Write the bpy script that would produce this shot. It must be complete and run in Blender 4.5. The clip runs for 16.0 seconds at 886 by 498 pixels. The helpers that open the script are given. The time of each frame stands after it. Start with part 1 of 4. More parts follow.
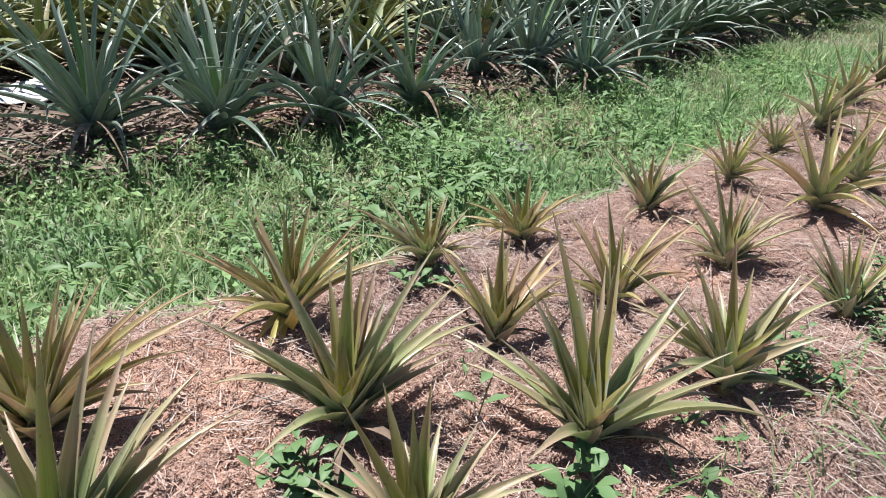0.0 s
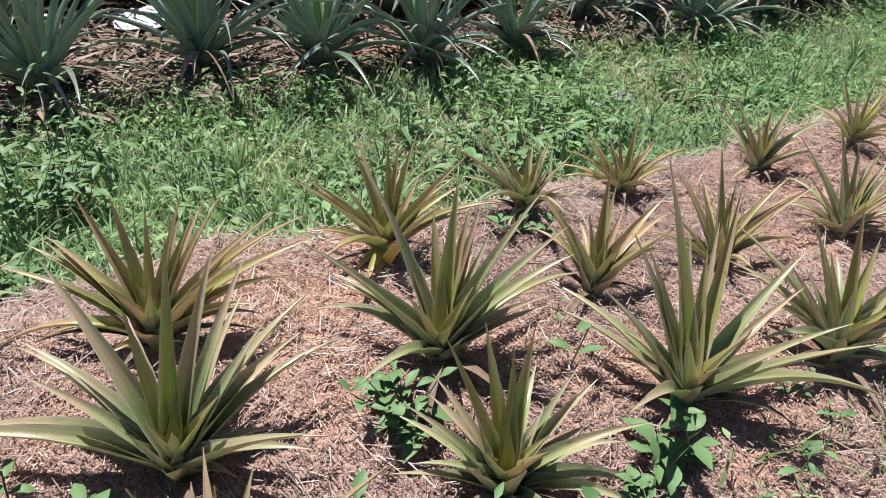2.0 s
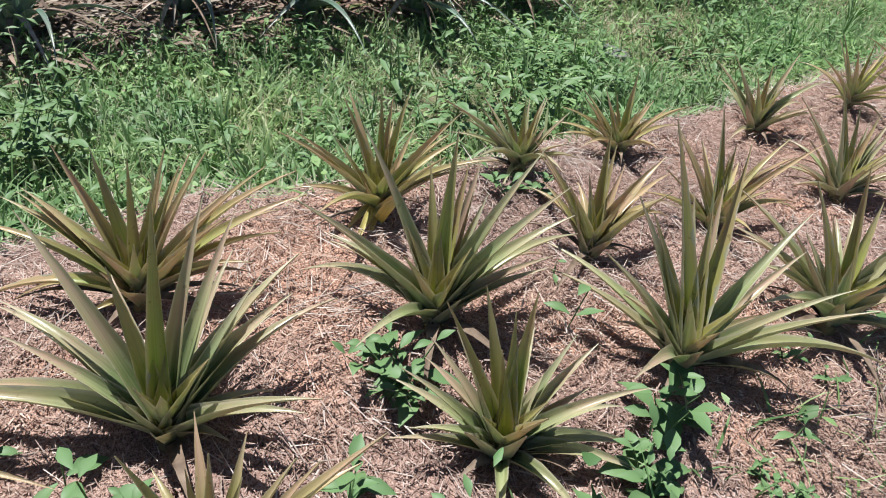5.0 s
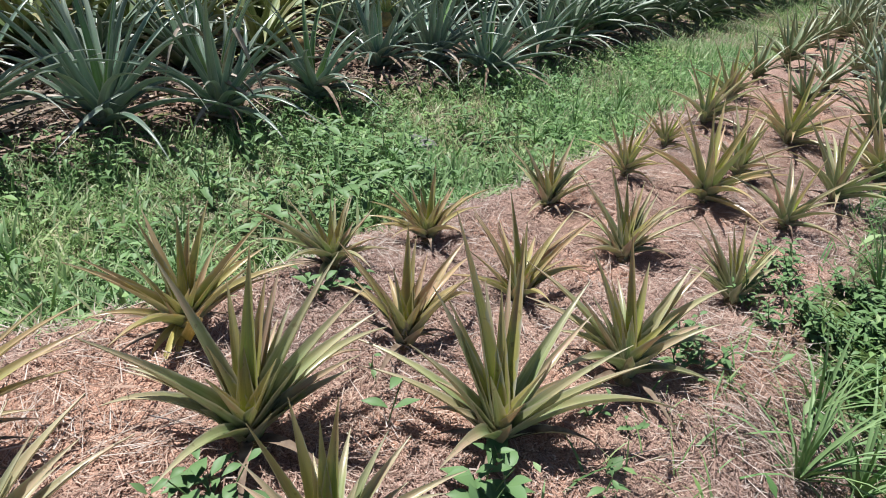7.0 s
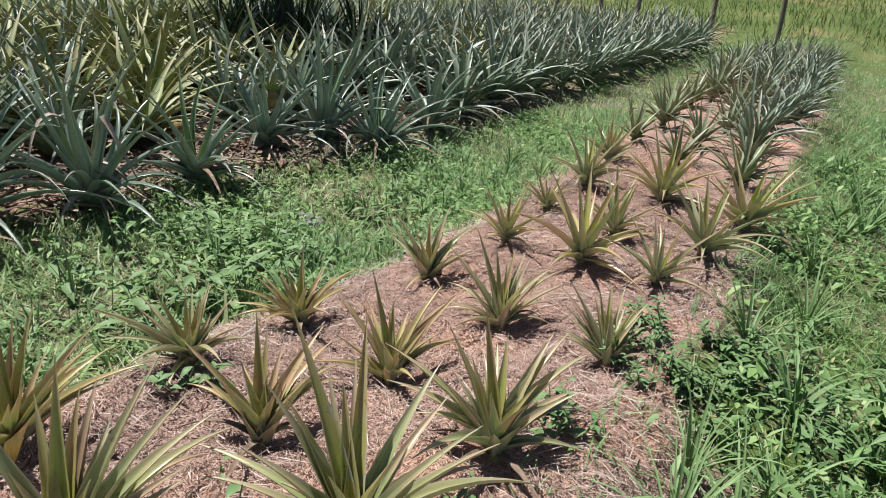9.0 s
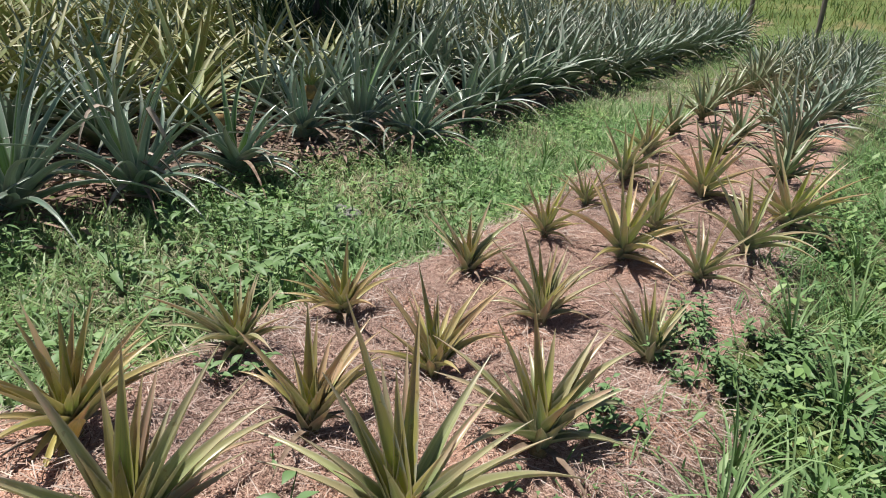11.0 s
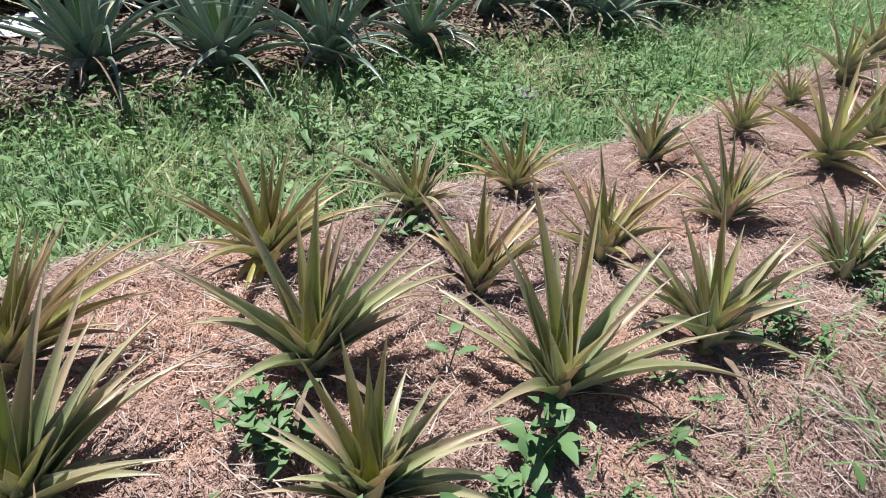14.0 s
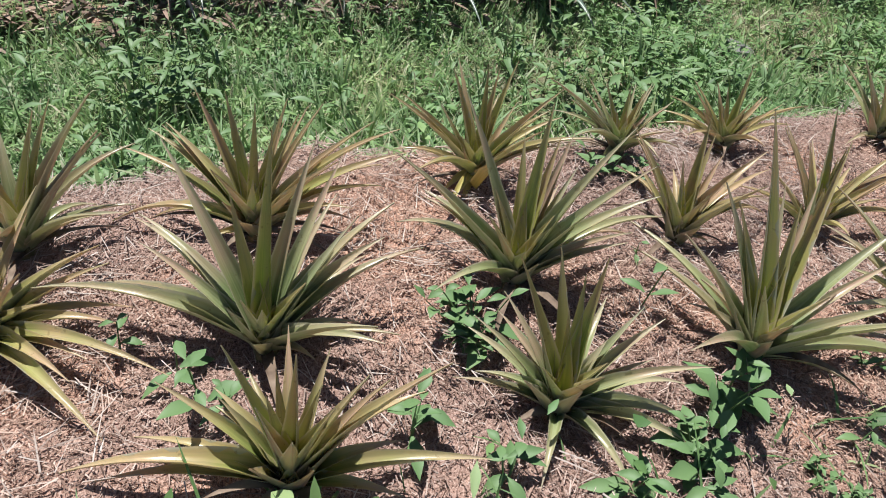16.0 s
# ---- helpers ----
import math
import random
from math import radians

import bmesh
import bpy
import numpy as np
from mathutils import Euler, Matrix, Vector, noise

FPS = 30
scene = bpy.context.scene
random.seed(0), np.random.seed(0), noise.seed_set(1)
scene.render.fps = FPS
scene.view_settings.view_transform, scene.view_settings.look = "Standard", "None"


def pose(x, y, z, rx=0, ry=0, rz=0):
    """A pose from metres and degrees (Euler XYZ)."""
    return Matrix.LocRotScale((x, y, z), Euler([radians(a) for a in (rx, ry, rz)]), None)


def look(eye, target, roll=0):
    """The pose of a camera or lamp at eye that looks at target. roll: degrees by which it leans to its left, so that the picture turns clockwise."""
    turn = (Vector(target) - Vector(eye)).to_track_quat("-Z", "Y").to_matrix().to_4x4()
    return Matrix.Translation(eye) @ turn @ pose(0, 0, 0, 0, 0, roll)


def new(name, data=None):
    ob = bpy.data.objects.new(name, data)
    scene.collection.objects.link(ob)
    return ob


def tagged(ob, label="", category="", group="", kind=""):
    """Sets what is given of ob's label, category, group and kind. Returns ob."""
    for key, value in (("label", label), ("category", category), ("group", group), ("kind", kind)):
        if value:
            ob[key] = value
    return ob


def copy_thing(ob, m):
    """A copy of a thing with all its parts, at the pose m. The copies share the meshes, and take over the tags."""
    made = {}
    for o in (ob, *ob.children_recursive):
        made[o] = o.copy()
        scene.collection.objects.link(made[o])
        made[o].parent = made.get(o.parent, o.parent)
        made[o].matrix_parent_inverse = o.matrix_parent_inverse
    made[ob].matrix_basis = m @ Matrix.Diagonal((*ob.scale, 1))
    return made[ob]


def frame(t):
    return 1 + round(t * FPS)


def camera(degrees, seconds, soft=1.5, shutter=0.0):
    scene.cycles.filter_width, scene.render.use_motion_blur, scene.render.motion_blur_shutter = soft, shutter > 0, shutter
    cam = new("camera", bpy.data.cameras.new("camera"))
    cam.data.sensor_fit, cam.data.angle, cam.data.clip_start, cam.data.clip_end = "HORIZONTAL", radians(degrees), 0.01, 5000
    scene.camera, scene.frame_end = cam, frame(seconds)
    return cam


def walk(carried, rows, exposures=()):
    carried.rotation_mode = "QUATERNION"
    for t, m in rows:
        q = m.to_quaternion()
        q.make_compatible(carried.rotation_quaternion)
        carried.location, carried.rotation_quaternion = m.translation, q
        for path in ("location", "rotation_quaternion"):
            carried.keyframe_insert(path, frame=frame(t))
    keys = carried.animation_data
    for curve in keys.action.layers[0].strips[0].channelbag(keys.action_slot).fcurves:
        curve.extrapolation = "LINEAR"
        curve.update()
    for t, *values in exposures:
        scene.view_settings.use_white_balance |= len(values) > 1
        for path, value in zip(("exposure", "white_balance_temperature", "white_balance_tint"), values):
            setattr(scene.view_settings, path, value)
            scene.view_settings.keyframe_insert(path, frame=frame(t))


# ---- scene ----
cam = camera(67.1, 16.0, soft=1.0)
PATH = [
    (0, (1.257, 0.207, 1.275), (-0.114, 1.286, 0.298), 3.1),
    (0.5, (1.237, 0.187, 1.273), (-0.162, 1.192, 0.256), 3.0),
    (1, (1.225, 0.175, 1.263), (-0.201, 1.095, 0.204), 3.5),
    (1.5, (1.233, 0.173, 1.257), (-0.191, 1.059, 0.168), 3.9),
    (2, (1.224, 0.163, 1.252), (-0.2, 1.013, 0.134), 3.4),
    (2.5, (1.205, 0.152, 1.243), (-0.212, 0.921, 0.06), 3.4),
    (3, (1.199, 0.157, 1.24), (-0.192, 0.926, 0.026), 3.8),
    (3.2, (1.201, 0.164, 1.241), (-0.177, 0.936, 0.014), 3.5),
    (5.3, (1.168, 0.154, 1.228), (-0.147, 1.057, 0.022), 6.0),
    (5.5, (1.162, 0.144, 1.238), (-0.128, 1.117, 0.059), 5.6),
    (6, (1.152, 0.118, 1.242), (-0.06, 1.249, 0.123), 6.2),
    (6.5, (1.18, 0.136, 1.258), (0.025, 1.369, 0.186), 6.1),
    (7, (1.236, 0.229, 1.283), (0.053, 1.512, 0.306), 6.0),
    (7.5, (1.301, 0.329, 1.295), (0.101, 1.627, 0.36), 4.5),
    (8, (1.326, 0.388, 1.305), (0.167, 1.761, 0.427), 6.2),
    (8.2, (1.343, 0.399, 1.312), (0.214, 1.817, 0.466), 6.3),
    (10.3, (1.31, 0.332, 1.324), (0.229, 1.831, 0.561), 4.2),
    (10.5, (1.305, 0.33, 1.325), (0.196, 1.805, 0.556), 4.5),
    (11, (1.3, 0.342, 1.318), (0.155, 1.769, 0.511), 4.7),
    (11.5, (1.302, 0.353, 1.312), (0.148, 1.758, 0.478), 5.5),
    (12, (1.305, 0.359, 1.303), (0.075, 1.667, 0.421), 4.8),
    (12.5, (1.314, 0.347, 1.286), (0.024, 1.544, 0.336), 3.6),
    (13, (1.311, 0.341, 1.275), (-0.034, 1.432, 0.276), 3.9),
    (13.5, (1.295, 0.348, 1.265), (-0.053, 1.385, 0.212), 3.6),
    (14, (1.283, 0.304, 1.26), (-0.05, 1.298, 0.147), 4.0),
    (14.5, (1.289, 0.233, 1.257), (-0.092, 1.106, 0.104), 2.4),
    (15, (1.312, 0.196, 1.255), (-0.065, 1.022, 0.062), 3.1),
    (15.5, (1.303, 0.165, 1.249), (-0.089, 0.874, 0.0), 4.4),
    (15.8, (1.289, 0.151, 1.249), (-0.134, 0.779, -0.008), 5.0),
    (16, (1.281, 0.141, 1.246), (-0.145, 0.727, -0.028), 5.3),
]
walk(cam, [(t, look(eye, target, roll)) for t, eye, target, roll in PATH],
     exposures=[(0.0, 0.70, 6350, 10), (2.5, 0.59, 6400, 9), (5.5, 0.55, 6300, 6), (8.0, 0.55, 6500, 7), (10.5, 0.47, 6800, 9), (12.0, 0.54, 6650, 9), (13.5, 0.63, 6300, 9), (15.0, 0.55, 6250, 8), (16.0, 0.46, 6450, 7)])

# ---- light ----
world = bpy.data.worlds.new("sky")
scene.world = world
world.use_nodes = True
sky = world.node_tree.nodes.new("ShaderNodeTexSky")
sky.sky_type, sky.sun_disc = "NISHITA", False
SUN = Vector((-0.42, -0.04, 1.0)).normalized()
sky.sun_elevation = math.asin(SUN.z)
sky.sun_rotation = math.atan2(SUN.x, SUN.y)
sky.altitude, sky.air_density, sky.dust_density, sky.ozone_density = 50, 0.8, 0.4, 1.0
background = world.node_tree.nodes["Background"]
background.inputs["Strength"].default_value = 0.050
world.node_tree.links.new(sky.outputs[0], background.inputs[0])
sun_data = bpy.data.lights.new("sun", "SUN")
sun_data.energy, sun_data.angle, sun_data.color = 5.0, radians(0.55), (1.0, 0.985, 0.96)
sun = new("sun", sun_data)
sun.matrix_world = look(SUN * 30, (0, 0, 0))

# ---- materials ----


def material(name, rough=0.6, spec=0.4):
    """A new principled material: its nodes' maker, its links' maker and the shader."""
    m = bpy.data.materials.new(name)
    m.use_nodes = True
    tree = m.node_tree
    shader = tree.nodes["Principled BSDF"]
    shader.inputs["Roughness"].default_value = rough
    shader.inputs["Specular IOR Level"].default_value = spec

    def node(kind, **values):
        made = tree.nodes.new(kind)
        for key, value in values.items():
            made.inputs[key.replace("_", " ")].default_value = value
        return made
    return m, node, tree.links.new, shader


def ramp(node, link, source, stops, mode="LINEAR"):
    r = node("ShaderNodeValToRGB")
    r.color_ramp.interpolation = mode
    while len(r.color_ramp.elements) < len(stops):
        r.color_ramp.elements.new(0.5)
    for e, (at, colour) in zip(r.color_ramp.elements, stops):
        e.position, e.color = at, (*colour, 1)
    link(source, r.inputs[0])
    return r.outputs[0]


def mix(node, link, fac, a, b, kind="MIX"):
    n = node("ShaderNodeMix")
    n.data_type, n.blend_type = "RGBA", kind
    for socket, value in ((n.inputs[0], fac), (n.inputs[6], a), (n.inputs[7], b)):
        if isinstance(value, (int, float)):
            socket.default_value = value
        elif isinstance(value, tuple):
            socket.default_value = (*value, 1)
        else:
            link(value, socket)
    return n.outputs[2]


def maths(node, link, op, a, b=None):
    n = node("ShaderNodeMath")
    n.operation = op
    for socket, value in zip(n.inputs, (a, b)):
        if isinstance(value, (int, float)):
            socket.default_value = value
        elif value is not None:
            link(value, socket)
    return n.outputs[0]


def leaf_material(name, along, hues, rough, rim, stripe, per_object=True, glow=0.25, margin_tone=(0.38, 0.30, 0.14), flushed=0.0, flush_tone=(0.50, 0.29, 0.20)):
    """Leaf skin: colour along the blade, a paler spiny rim, fine lengthwise veins, hue from plant to plant and some light let through."""
    m, node, link, shader = material(name, rough, 0.6)
    uv = node("ShaderNodeUVMap")
    split = node("ShaderNodeSeparateXYZ")
    link(uv.outputs[0], split.inputs[0])
    coords = node("ShaderNodeTexCoord")
    blotch = node("ShaderNodeTexNoise", Scale=9.0, Detail=3.0)
    link(coords.outputs["Object"], blotch.inputs["Vector"])
    shift = maths(node, link, "MULTIPLY", maths(node, link, "SUBTRACT", blotch.outputs[0], 0.5), 0.45)
    place = maths(node, link, "ADD", split.outputs[1], shift)
    skin = ramp(node, link, place, along)
    if per_object:
        rand = node("ShaderNodeObjectInfo").outputs["Random"]
    else:
        rand = node("ShaderNodeNewGeometry").outputs["Random Per Island"]
    skin = mix(node, link, 0.55, skin, ramp(node, link, rand, hues), "MULTIPLY")
    # pinkish flush on the sunny stretches of some blades
    moved = node("ShaderNodeVectorMath")
    moved.operation = "ADD"
    link(coords.outputs["Object"], moved.inputs[0])
    apart = node("ShaderNodeCombineXYZ")
    link(maths(node, link, "MULTIPLY", rand, 37.0), apart.inputs[0])
    link(apart.outputs[0], moved.inputs[1])
    flush = node("ShaderNodeTexNoise", Scale=5.0, Detail=2.0)
    link(moved.outputs[0], flush.inputs["Vector"])
    amount = maths(node, link, "MULTIPLY", maths(node, link, "MAXIMUM", maths(node, link, "SUBTRACT", flush.outputs[0], 0.44), 0.0), flushed)
    amount = maths(node, link, "MULTIPLY", amount, maths(node, link, "MINIMUM", maths(node, link, "MAXIMUM", maths(node, link, "MULTIPLY", maths(node, link, "SUBTRACT", split.outputs[1], 0.12), 3.5), 0.0), 1.0))
    skin = mix(node, link, maths(node, link, "MINIMUM", amount, 0.85), skin, flush_tone)
    # lengthwise veins
    stretch = node("ShaderNodeCombineXYZ")
    link(maths(node, link, "MULTIPLY", split.outputs[0], 11.0), stretch.inputs[0])
    link(maths(node, link, "MULTIPLY", split.outputs[1], 1.4), stretch.inputs[1])
    link(maths(node, link, "MULTIPLY", rand, 40.0), stretch.inputs[2])
    veins = node("ShaderNodeTexNoise", Scale=1.0, Detail=3.5)
    link(stretch.outputs[0], veins.inputs["Vector"])
    band = ramp(node, link, veins.outputs[0], [(0.34, (0.80, 0.84, 0.80)), (0.52, (1.0, 1.0, 1.0))])
    skin = mix(node, link, 1.0, skin, band, "MULTIPLY")
    pale = maths(node, link, "MULTIPLY", maths(node, link, "MINIMUM", maths(node, link, "MAXIMUM", maths(node, link, "SUBTRACT", veins.outputs[0], 0.46), 0.0), 0.2), 3.2)
    skin = mix(node, link, pale, skin, stripe)
    # yellow and pink margins beside the greener channel
    margin = maths(node, link, "ABSOLUTE", maths(node, link, "SUBTRACT", split.outputs[0], 0.5))
    margin = maths(node, link, "ADD", maths(node, link, "MULTIPLY", margin, 2.2), maths(node, link, "MULTIPLY", maths(node, link, "SUBTRACT", blotch.outputs[0], 0.62), 1.5))
    margin = maths(node, link, "MULTIPLY", maths(node, link, "MINIMUM", maths(node, link, "MAXIMUM", margin, 0.0), 1.0), 0.55)
    skin = mix(node, link, margin, skin, margin_tone)
    # pale rim
    edge = maths(node, link, "ABSOLUTE", maths(node, link, "SUBTRACT", split.outputs[0], 0.5))
    edge = maths(node, link, "SMOOTH_MIN", maths(node, link, "MULTIPLY", maths(node, link, "SUBTRACT", edge, 0.405), 14.0), 1.0)
    edge = maths(node, link, "MULTIPLY", maths(node, link, "MAXIMUM", edge, 0.0), 0.8)
    skin = mix(node, link, edge, skin, rim)
    # dry specks
    speck = node("ShaderNodeTexNoise", Scale=70.0, Detail=2.0)
    link(coords.outputs["Object"], speck.inputs["Vector"])
    fleck = maths(node, link, "GREATER_THAN", speck.outputs[0], 0.70)
    skin = mix(node, link, maths(node, link, "MULTIPLY", fleck, 0.35), skin, (0.22, 0.13, 0.06))
    link(skin, shader.inputs["Base Color"])
    bump = node("ShaderNodeBump", Strength=0.25, Distance=0.002)
    link(veins.outputs[0], bump.inputs["Height"])
    link(bump.outputs[0], shader.inputs["Normal"])
    through_leaf = node("ShaderNodeBsdfTranslucent")
    link(skin, through_leaf.inputs["Color"])
    both = node("ShaderNodeMixShader")
    both.inputs[0].default_value = glow
    link(shader.outputs[0], both.inputs[1])
    link(through_leaf.outputs[0], both.inputs[2])
    out = m.node_tree.nodes["Material Output"]
    link(both.outputs[0], out.inputs[0])
    return m


YOUNG_HUES = [(0.0, (0.80, 0.94, 0.84)), (0.25, (0.98, 1.06, 0.85)), (0.5, (1.10, 1.0, 0.90)), (0.75, (1.06, 1.10, 0.98)), (1.0, (0.90, 1.0, 0.82))]
# tips carry their own pink and cream, paled further to paint in glossy sheen
young_leaf = leaf_material("young_leaf_skin", [(0.0, (0.19, 0.26, 0.15)), (0.2, (0.26, 0.34, 0.15)), (0.45, (0.45, 0.47, 0.25)), (0.72, (0.63, 0.54, 0.38)), (1.0, (0.78, 0.66, 0.58))],
                           YOUNG_HUES, 0.28, (0.70, 0.64, 0.48), (0.48, 0.52, 0.30), glow=0.40, margin_tone=(0.50, 0.49, 0.25), flushed=4.4, flush_tone=(0.72, 0.46, 0.37))
yellow_leaf = leaf_material("yellowing_leaf_skin", [(0.0, (0.26, 0.31, 0.11)), (0.22, (0.40, 0.44, 0.14)), (0.45, (0.58, 0.54, 0.22)), (0.75, (0.70, 0.54, 0.36)), (1.0, (0.75, 0.61, 0.49))],
                            YOUNG_HUES, 0.28, (0.72, 0.60, 0.40), (0.58, 0.50, 0.23), glow=0.43, margin_tone=(0.64, 0.51, 0.24), flushed=4.4, flush_tone=(0.76, 0.49, 0.38))
heart_leaf = leaf_material("heart_leaf_skin", [(0.0, (0.48, 0.58, 0.15)), (0.25, (0.63, 0.69, 0.17)), (0.5, (0.62, 0.62, 0.24)), (0.78, (0.66, 0.54, 0.34)), (1.0, (0.74, 0.60, 0.48))],
                           YOUNG_HUES, 0.28, (0.72, 0.62, 0.44), (0.60, 0.56, 0.20), glow=0.50, margin_tone=(0.62, 0.57, 0.22), flushed=3.6, flush_tone=(0.72, 0.46, 0.33))
young_under = leaf_material("young_leaf_underside", [(0.0, (0.33, 0.40, 0.26)), (0.4, (0.42, 0.47, 0.29)), (0.8, (0.57, 0.50, 0.36)), (1.0, (0.68, 0.57, 0.48))],
                            YOUNG_HUES, 0.42, (0.68, 0.65, 0.54), (0.46, 0.50, 0.37), glow=0.36, margin_tone=(0.52, 0.49, 0.29), flushed=3.8, flush_tone=(0.68, 0.44, 0.36))
GREEN_HUES = [(0.0, (0.60, 0.84, 0.84)), (0.35, (1.0, 1.02, 0.90)), (0.6, (1.16, 0.98, 0.90)), (0.75, (0.56, 0.78, 0.72)), (1.0, (1.0, 1.10, 1.0))]
# rim tones of the mature skins include a painted brightening for sunlit edges
mature_leaf = leaf_material("mature_leaf_skin", [(0.0, (0.20, 0.31, 0.16)), (0.3, (0.21, 0.30, 0.22)), (0.65, (0.265, 0.32, 0.265)), (0.85, (0.31, 0.315, 0.265)), (1.0, (0.38, 0.34, 0.29))],
                            GREEN_HUES, 0.30, (0.44, 0.48, 0.42), (0.25, 0.34, 0.29), glow=0.18, margin_tone=(0.20, 0.27, 0.22), flushed=1.6, flush_tone=(0.26, 0.20, 0.16))
mature_under = leaf_material("mature_leaf_underside", [(0.0, (0.25, 0.345, 0.26)), (0.5, (0.295, 0.37, 0.315)), (1.0, (0.38, 0.38, 0.33))],
                             GREEN_HUES, 0.45, (0.50, 0.53, 0.45), (0.30, 0.38, 0.33), glow=0.12, margin_tone=(0.25, 0.32, 0.28))
mature_heart = leaf_material("mature_heart_skin", [(0.0, (0.25, 0.39, 0.12)), (0.3, (0.21, 0.35, 0.13)), (0.7, (0.18, 0.29, 0.18)), (1.0, (0.32, 0.32, 0.22))],
                             GREEN_HUES, 0.27, (0.56, 0.58, 0.46), (0.30, 0.42, 0.20), glow=0.22, margin_tone=(0.26, 0.36, 0.16))
mature_far = leaf_material("mature_leaf_skin_far", [(0.0, (0.17, 0.27, 0.12)), (0.3, (0.18, 0.27, 0.17)), (0.65, (0.23, 0.29, 0.215)), (0.85, (0.31, 0.31, 0.25)), (1.0, (0.42, 0.38, 0.31))],
                           GREEN_HUES, 0.42, (0.40, 0.43, 0.37), (0.25, 0.31, 0.26), per_object=False, glow=0.18, margin_tone=(0.22, 0.25, 0.20))
golden_far = leaf_material("golden_leaf_skin_far", [(0.0, (0.11, 0.19, 0.06)), (0.3, (0.19, 0.27, 0.09)), (0.65, (0.28, 0.32, 0.13)), (0.85, (0.38, 0.35, 0.17)), (1.0, (0.48, 0.40, 0.25))],
                           GREEN_HUES, 0.52, (0.38, 0.38, 0.22), (0.31, 0.34, 0.16), per_object=False, glow=0.2, margin_tone=(0.32, 0.33, 0.12), flushed=3.0, flush_tone=(0.36, 0.24, 0.10))
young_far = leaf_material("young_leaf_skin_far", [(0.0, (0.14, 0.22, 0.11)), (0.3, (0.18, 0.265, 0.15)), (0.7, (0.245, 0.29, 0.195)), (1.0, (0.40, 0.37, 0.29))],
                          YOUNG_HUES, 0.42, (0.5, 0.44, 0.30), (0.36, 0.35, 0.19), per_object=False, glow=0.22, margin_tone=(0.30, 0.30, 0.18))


def foliage(name, stops, rough=0.5, glow=0.35, low=(0.66, 0.80, 0.78), high=(1.12, 1.06, 0.98)):
    """Small herbs and grass: a colour for each blade, with light let through."""
    m, node, link, shader = material(name, rough, 0.35)
    rand = node("ShaderNodeNewGeometry").outputs["Random Per Island"]
    skin = ramp(node, link, rand, stops)
    coords = node("ShaderNodeTexCoord")
    patch = node("ShaderNodeTexNoise", Scale=2.2, Detail=3.0)
    link(coords.outputs["Object"], patch.inputs["Vector"])
    tint = ramp(node, link, patch.outputs[0], [(0.3, low), (0.7, high)])
    skin = mix(node, link, 0.8, skin, tint, "MULTIPLY")
    link(skin, shader.inputs["Base Color"])
    through_leaf = node("ShaderNodeBsdfTranslucent")
    link(skin, through_leaf.inputs["Color"])
    both = node("ShaderNodeMixShader")
    both.inputs[0].default_value = glow
    link(shader.outputs[0], both.inputs[1])
    link(through_leaf.outputs[0], both.inputs[2])
    link(both.outputs[0], m.node_tree.nodes["Material Output"].inputs[0])
    return m


grass_skin = foliage("grass_blades", [(0.0, (0.15, 0.25, 0.10)), (0.35, (0.24, 0.37, 0.15)), (0.7, (0.37, 0.50, 0.24)), (0.88, (0.47, 0.53, 0.31)), (1.0, (0.55, 0.50, 0.36))])
furrow_skin = foliage("furrow_grass_blades", [(0.0, (0.10, 0.19, 0.07)), (0.4, (0.19, 0.32, 0.12)), (0.8, (0.30, 0.43, 0.19)), (1.0, (0.42, 0.48, 0.26))])
dry_grass_skin = foliage("dry_grass", [(0.0, (0.22, 0.20, 0.12)), (0.5, (0.40, 0.36, 0.24)), (1.0, (0.58, 0.52, 0.40))], 0.7, 0.2)
herb_skin = foliage("herb_leaves", [(0.0, (0.085, 0.165, 0.055)), (0.4, (0.19, 0.325, 0.12)), (0.8, (0.32, 0.48, 0.19)), (1.0, (0.46, 0.58, 0.30))], 0.5, 0.40)
weed_skin = foliage("weed_leaves", [(0.0, (0.085, 0.16, 0.06)), (0.4, (0.16, 0.27, 0.11)), (0.8, (0.26, 0.38, 0.17)), (1.0, (0.37, 0.49, 0.25))], 0.50, 0.30)
far_grass_skin = foliage("far_grass", [(0.0, (0.065, 0.115, 0.03)), (0.6, (0.13, 0.18, 0.05)), (1.0, (0.30, 0.25, 0.11))], 0.6)
shrub_skin = foliage("dark_tree_leaves", [(0.0, (0.025, 0.055, 0.018)), (1.0, (0.07, 0.12, 0.04))], 0.5, 0.12)
blossom_skin = foliage("blossom", [(0.0, (0.55, 0.52, 0.22)), (1.0, (0.74, 0.70, 0.42))], 0.5, 0.25)
straw_skin = foliage("straw", [(0.0, (0.11, 0.070, 0.055)), (0.25, (0.265, 0.182, 0.150)), (0.6, (0.39, 0.280, 0.238)), (0.88, (0.50, 0.395, 0.348)), (1.0, (0.64, 0.55, 0.50))], 0.75, 0.08, (0.82, 0.80, 0.84), (1.20, 1.04, 0.90))
pale_straw_skin = foliage("pale_straw", [(0.0, (0.25, 0.18, 0.150)), (0.5, (0.42, 0.34, 0.30)), (1.0, (0.60, 0.54, 0.50))], 0.7, 0.08, (0.92, 0.88, 0.88), (1.04, 1.0, 0.97))
# dry brown litter, its colour darkened for the deep shade between the grown plants
shaded_litter_skin = foliage("dry_leaf_litter", [(0.0, (0.07, 0.045, 0.036)), (0.4, (0.19, 0.120, 0.092)), (0.8, (0.33, 0.23, 0.185)), (1.0, (0.50, 0.40, 0.34))], 0.75, 0.08)


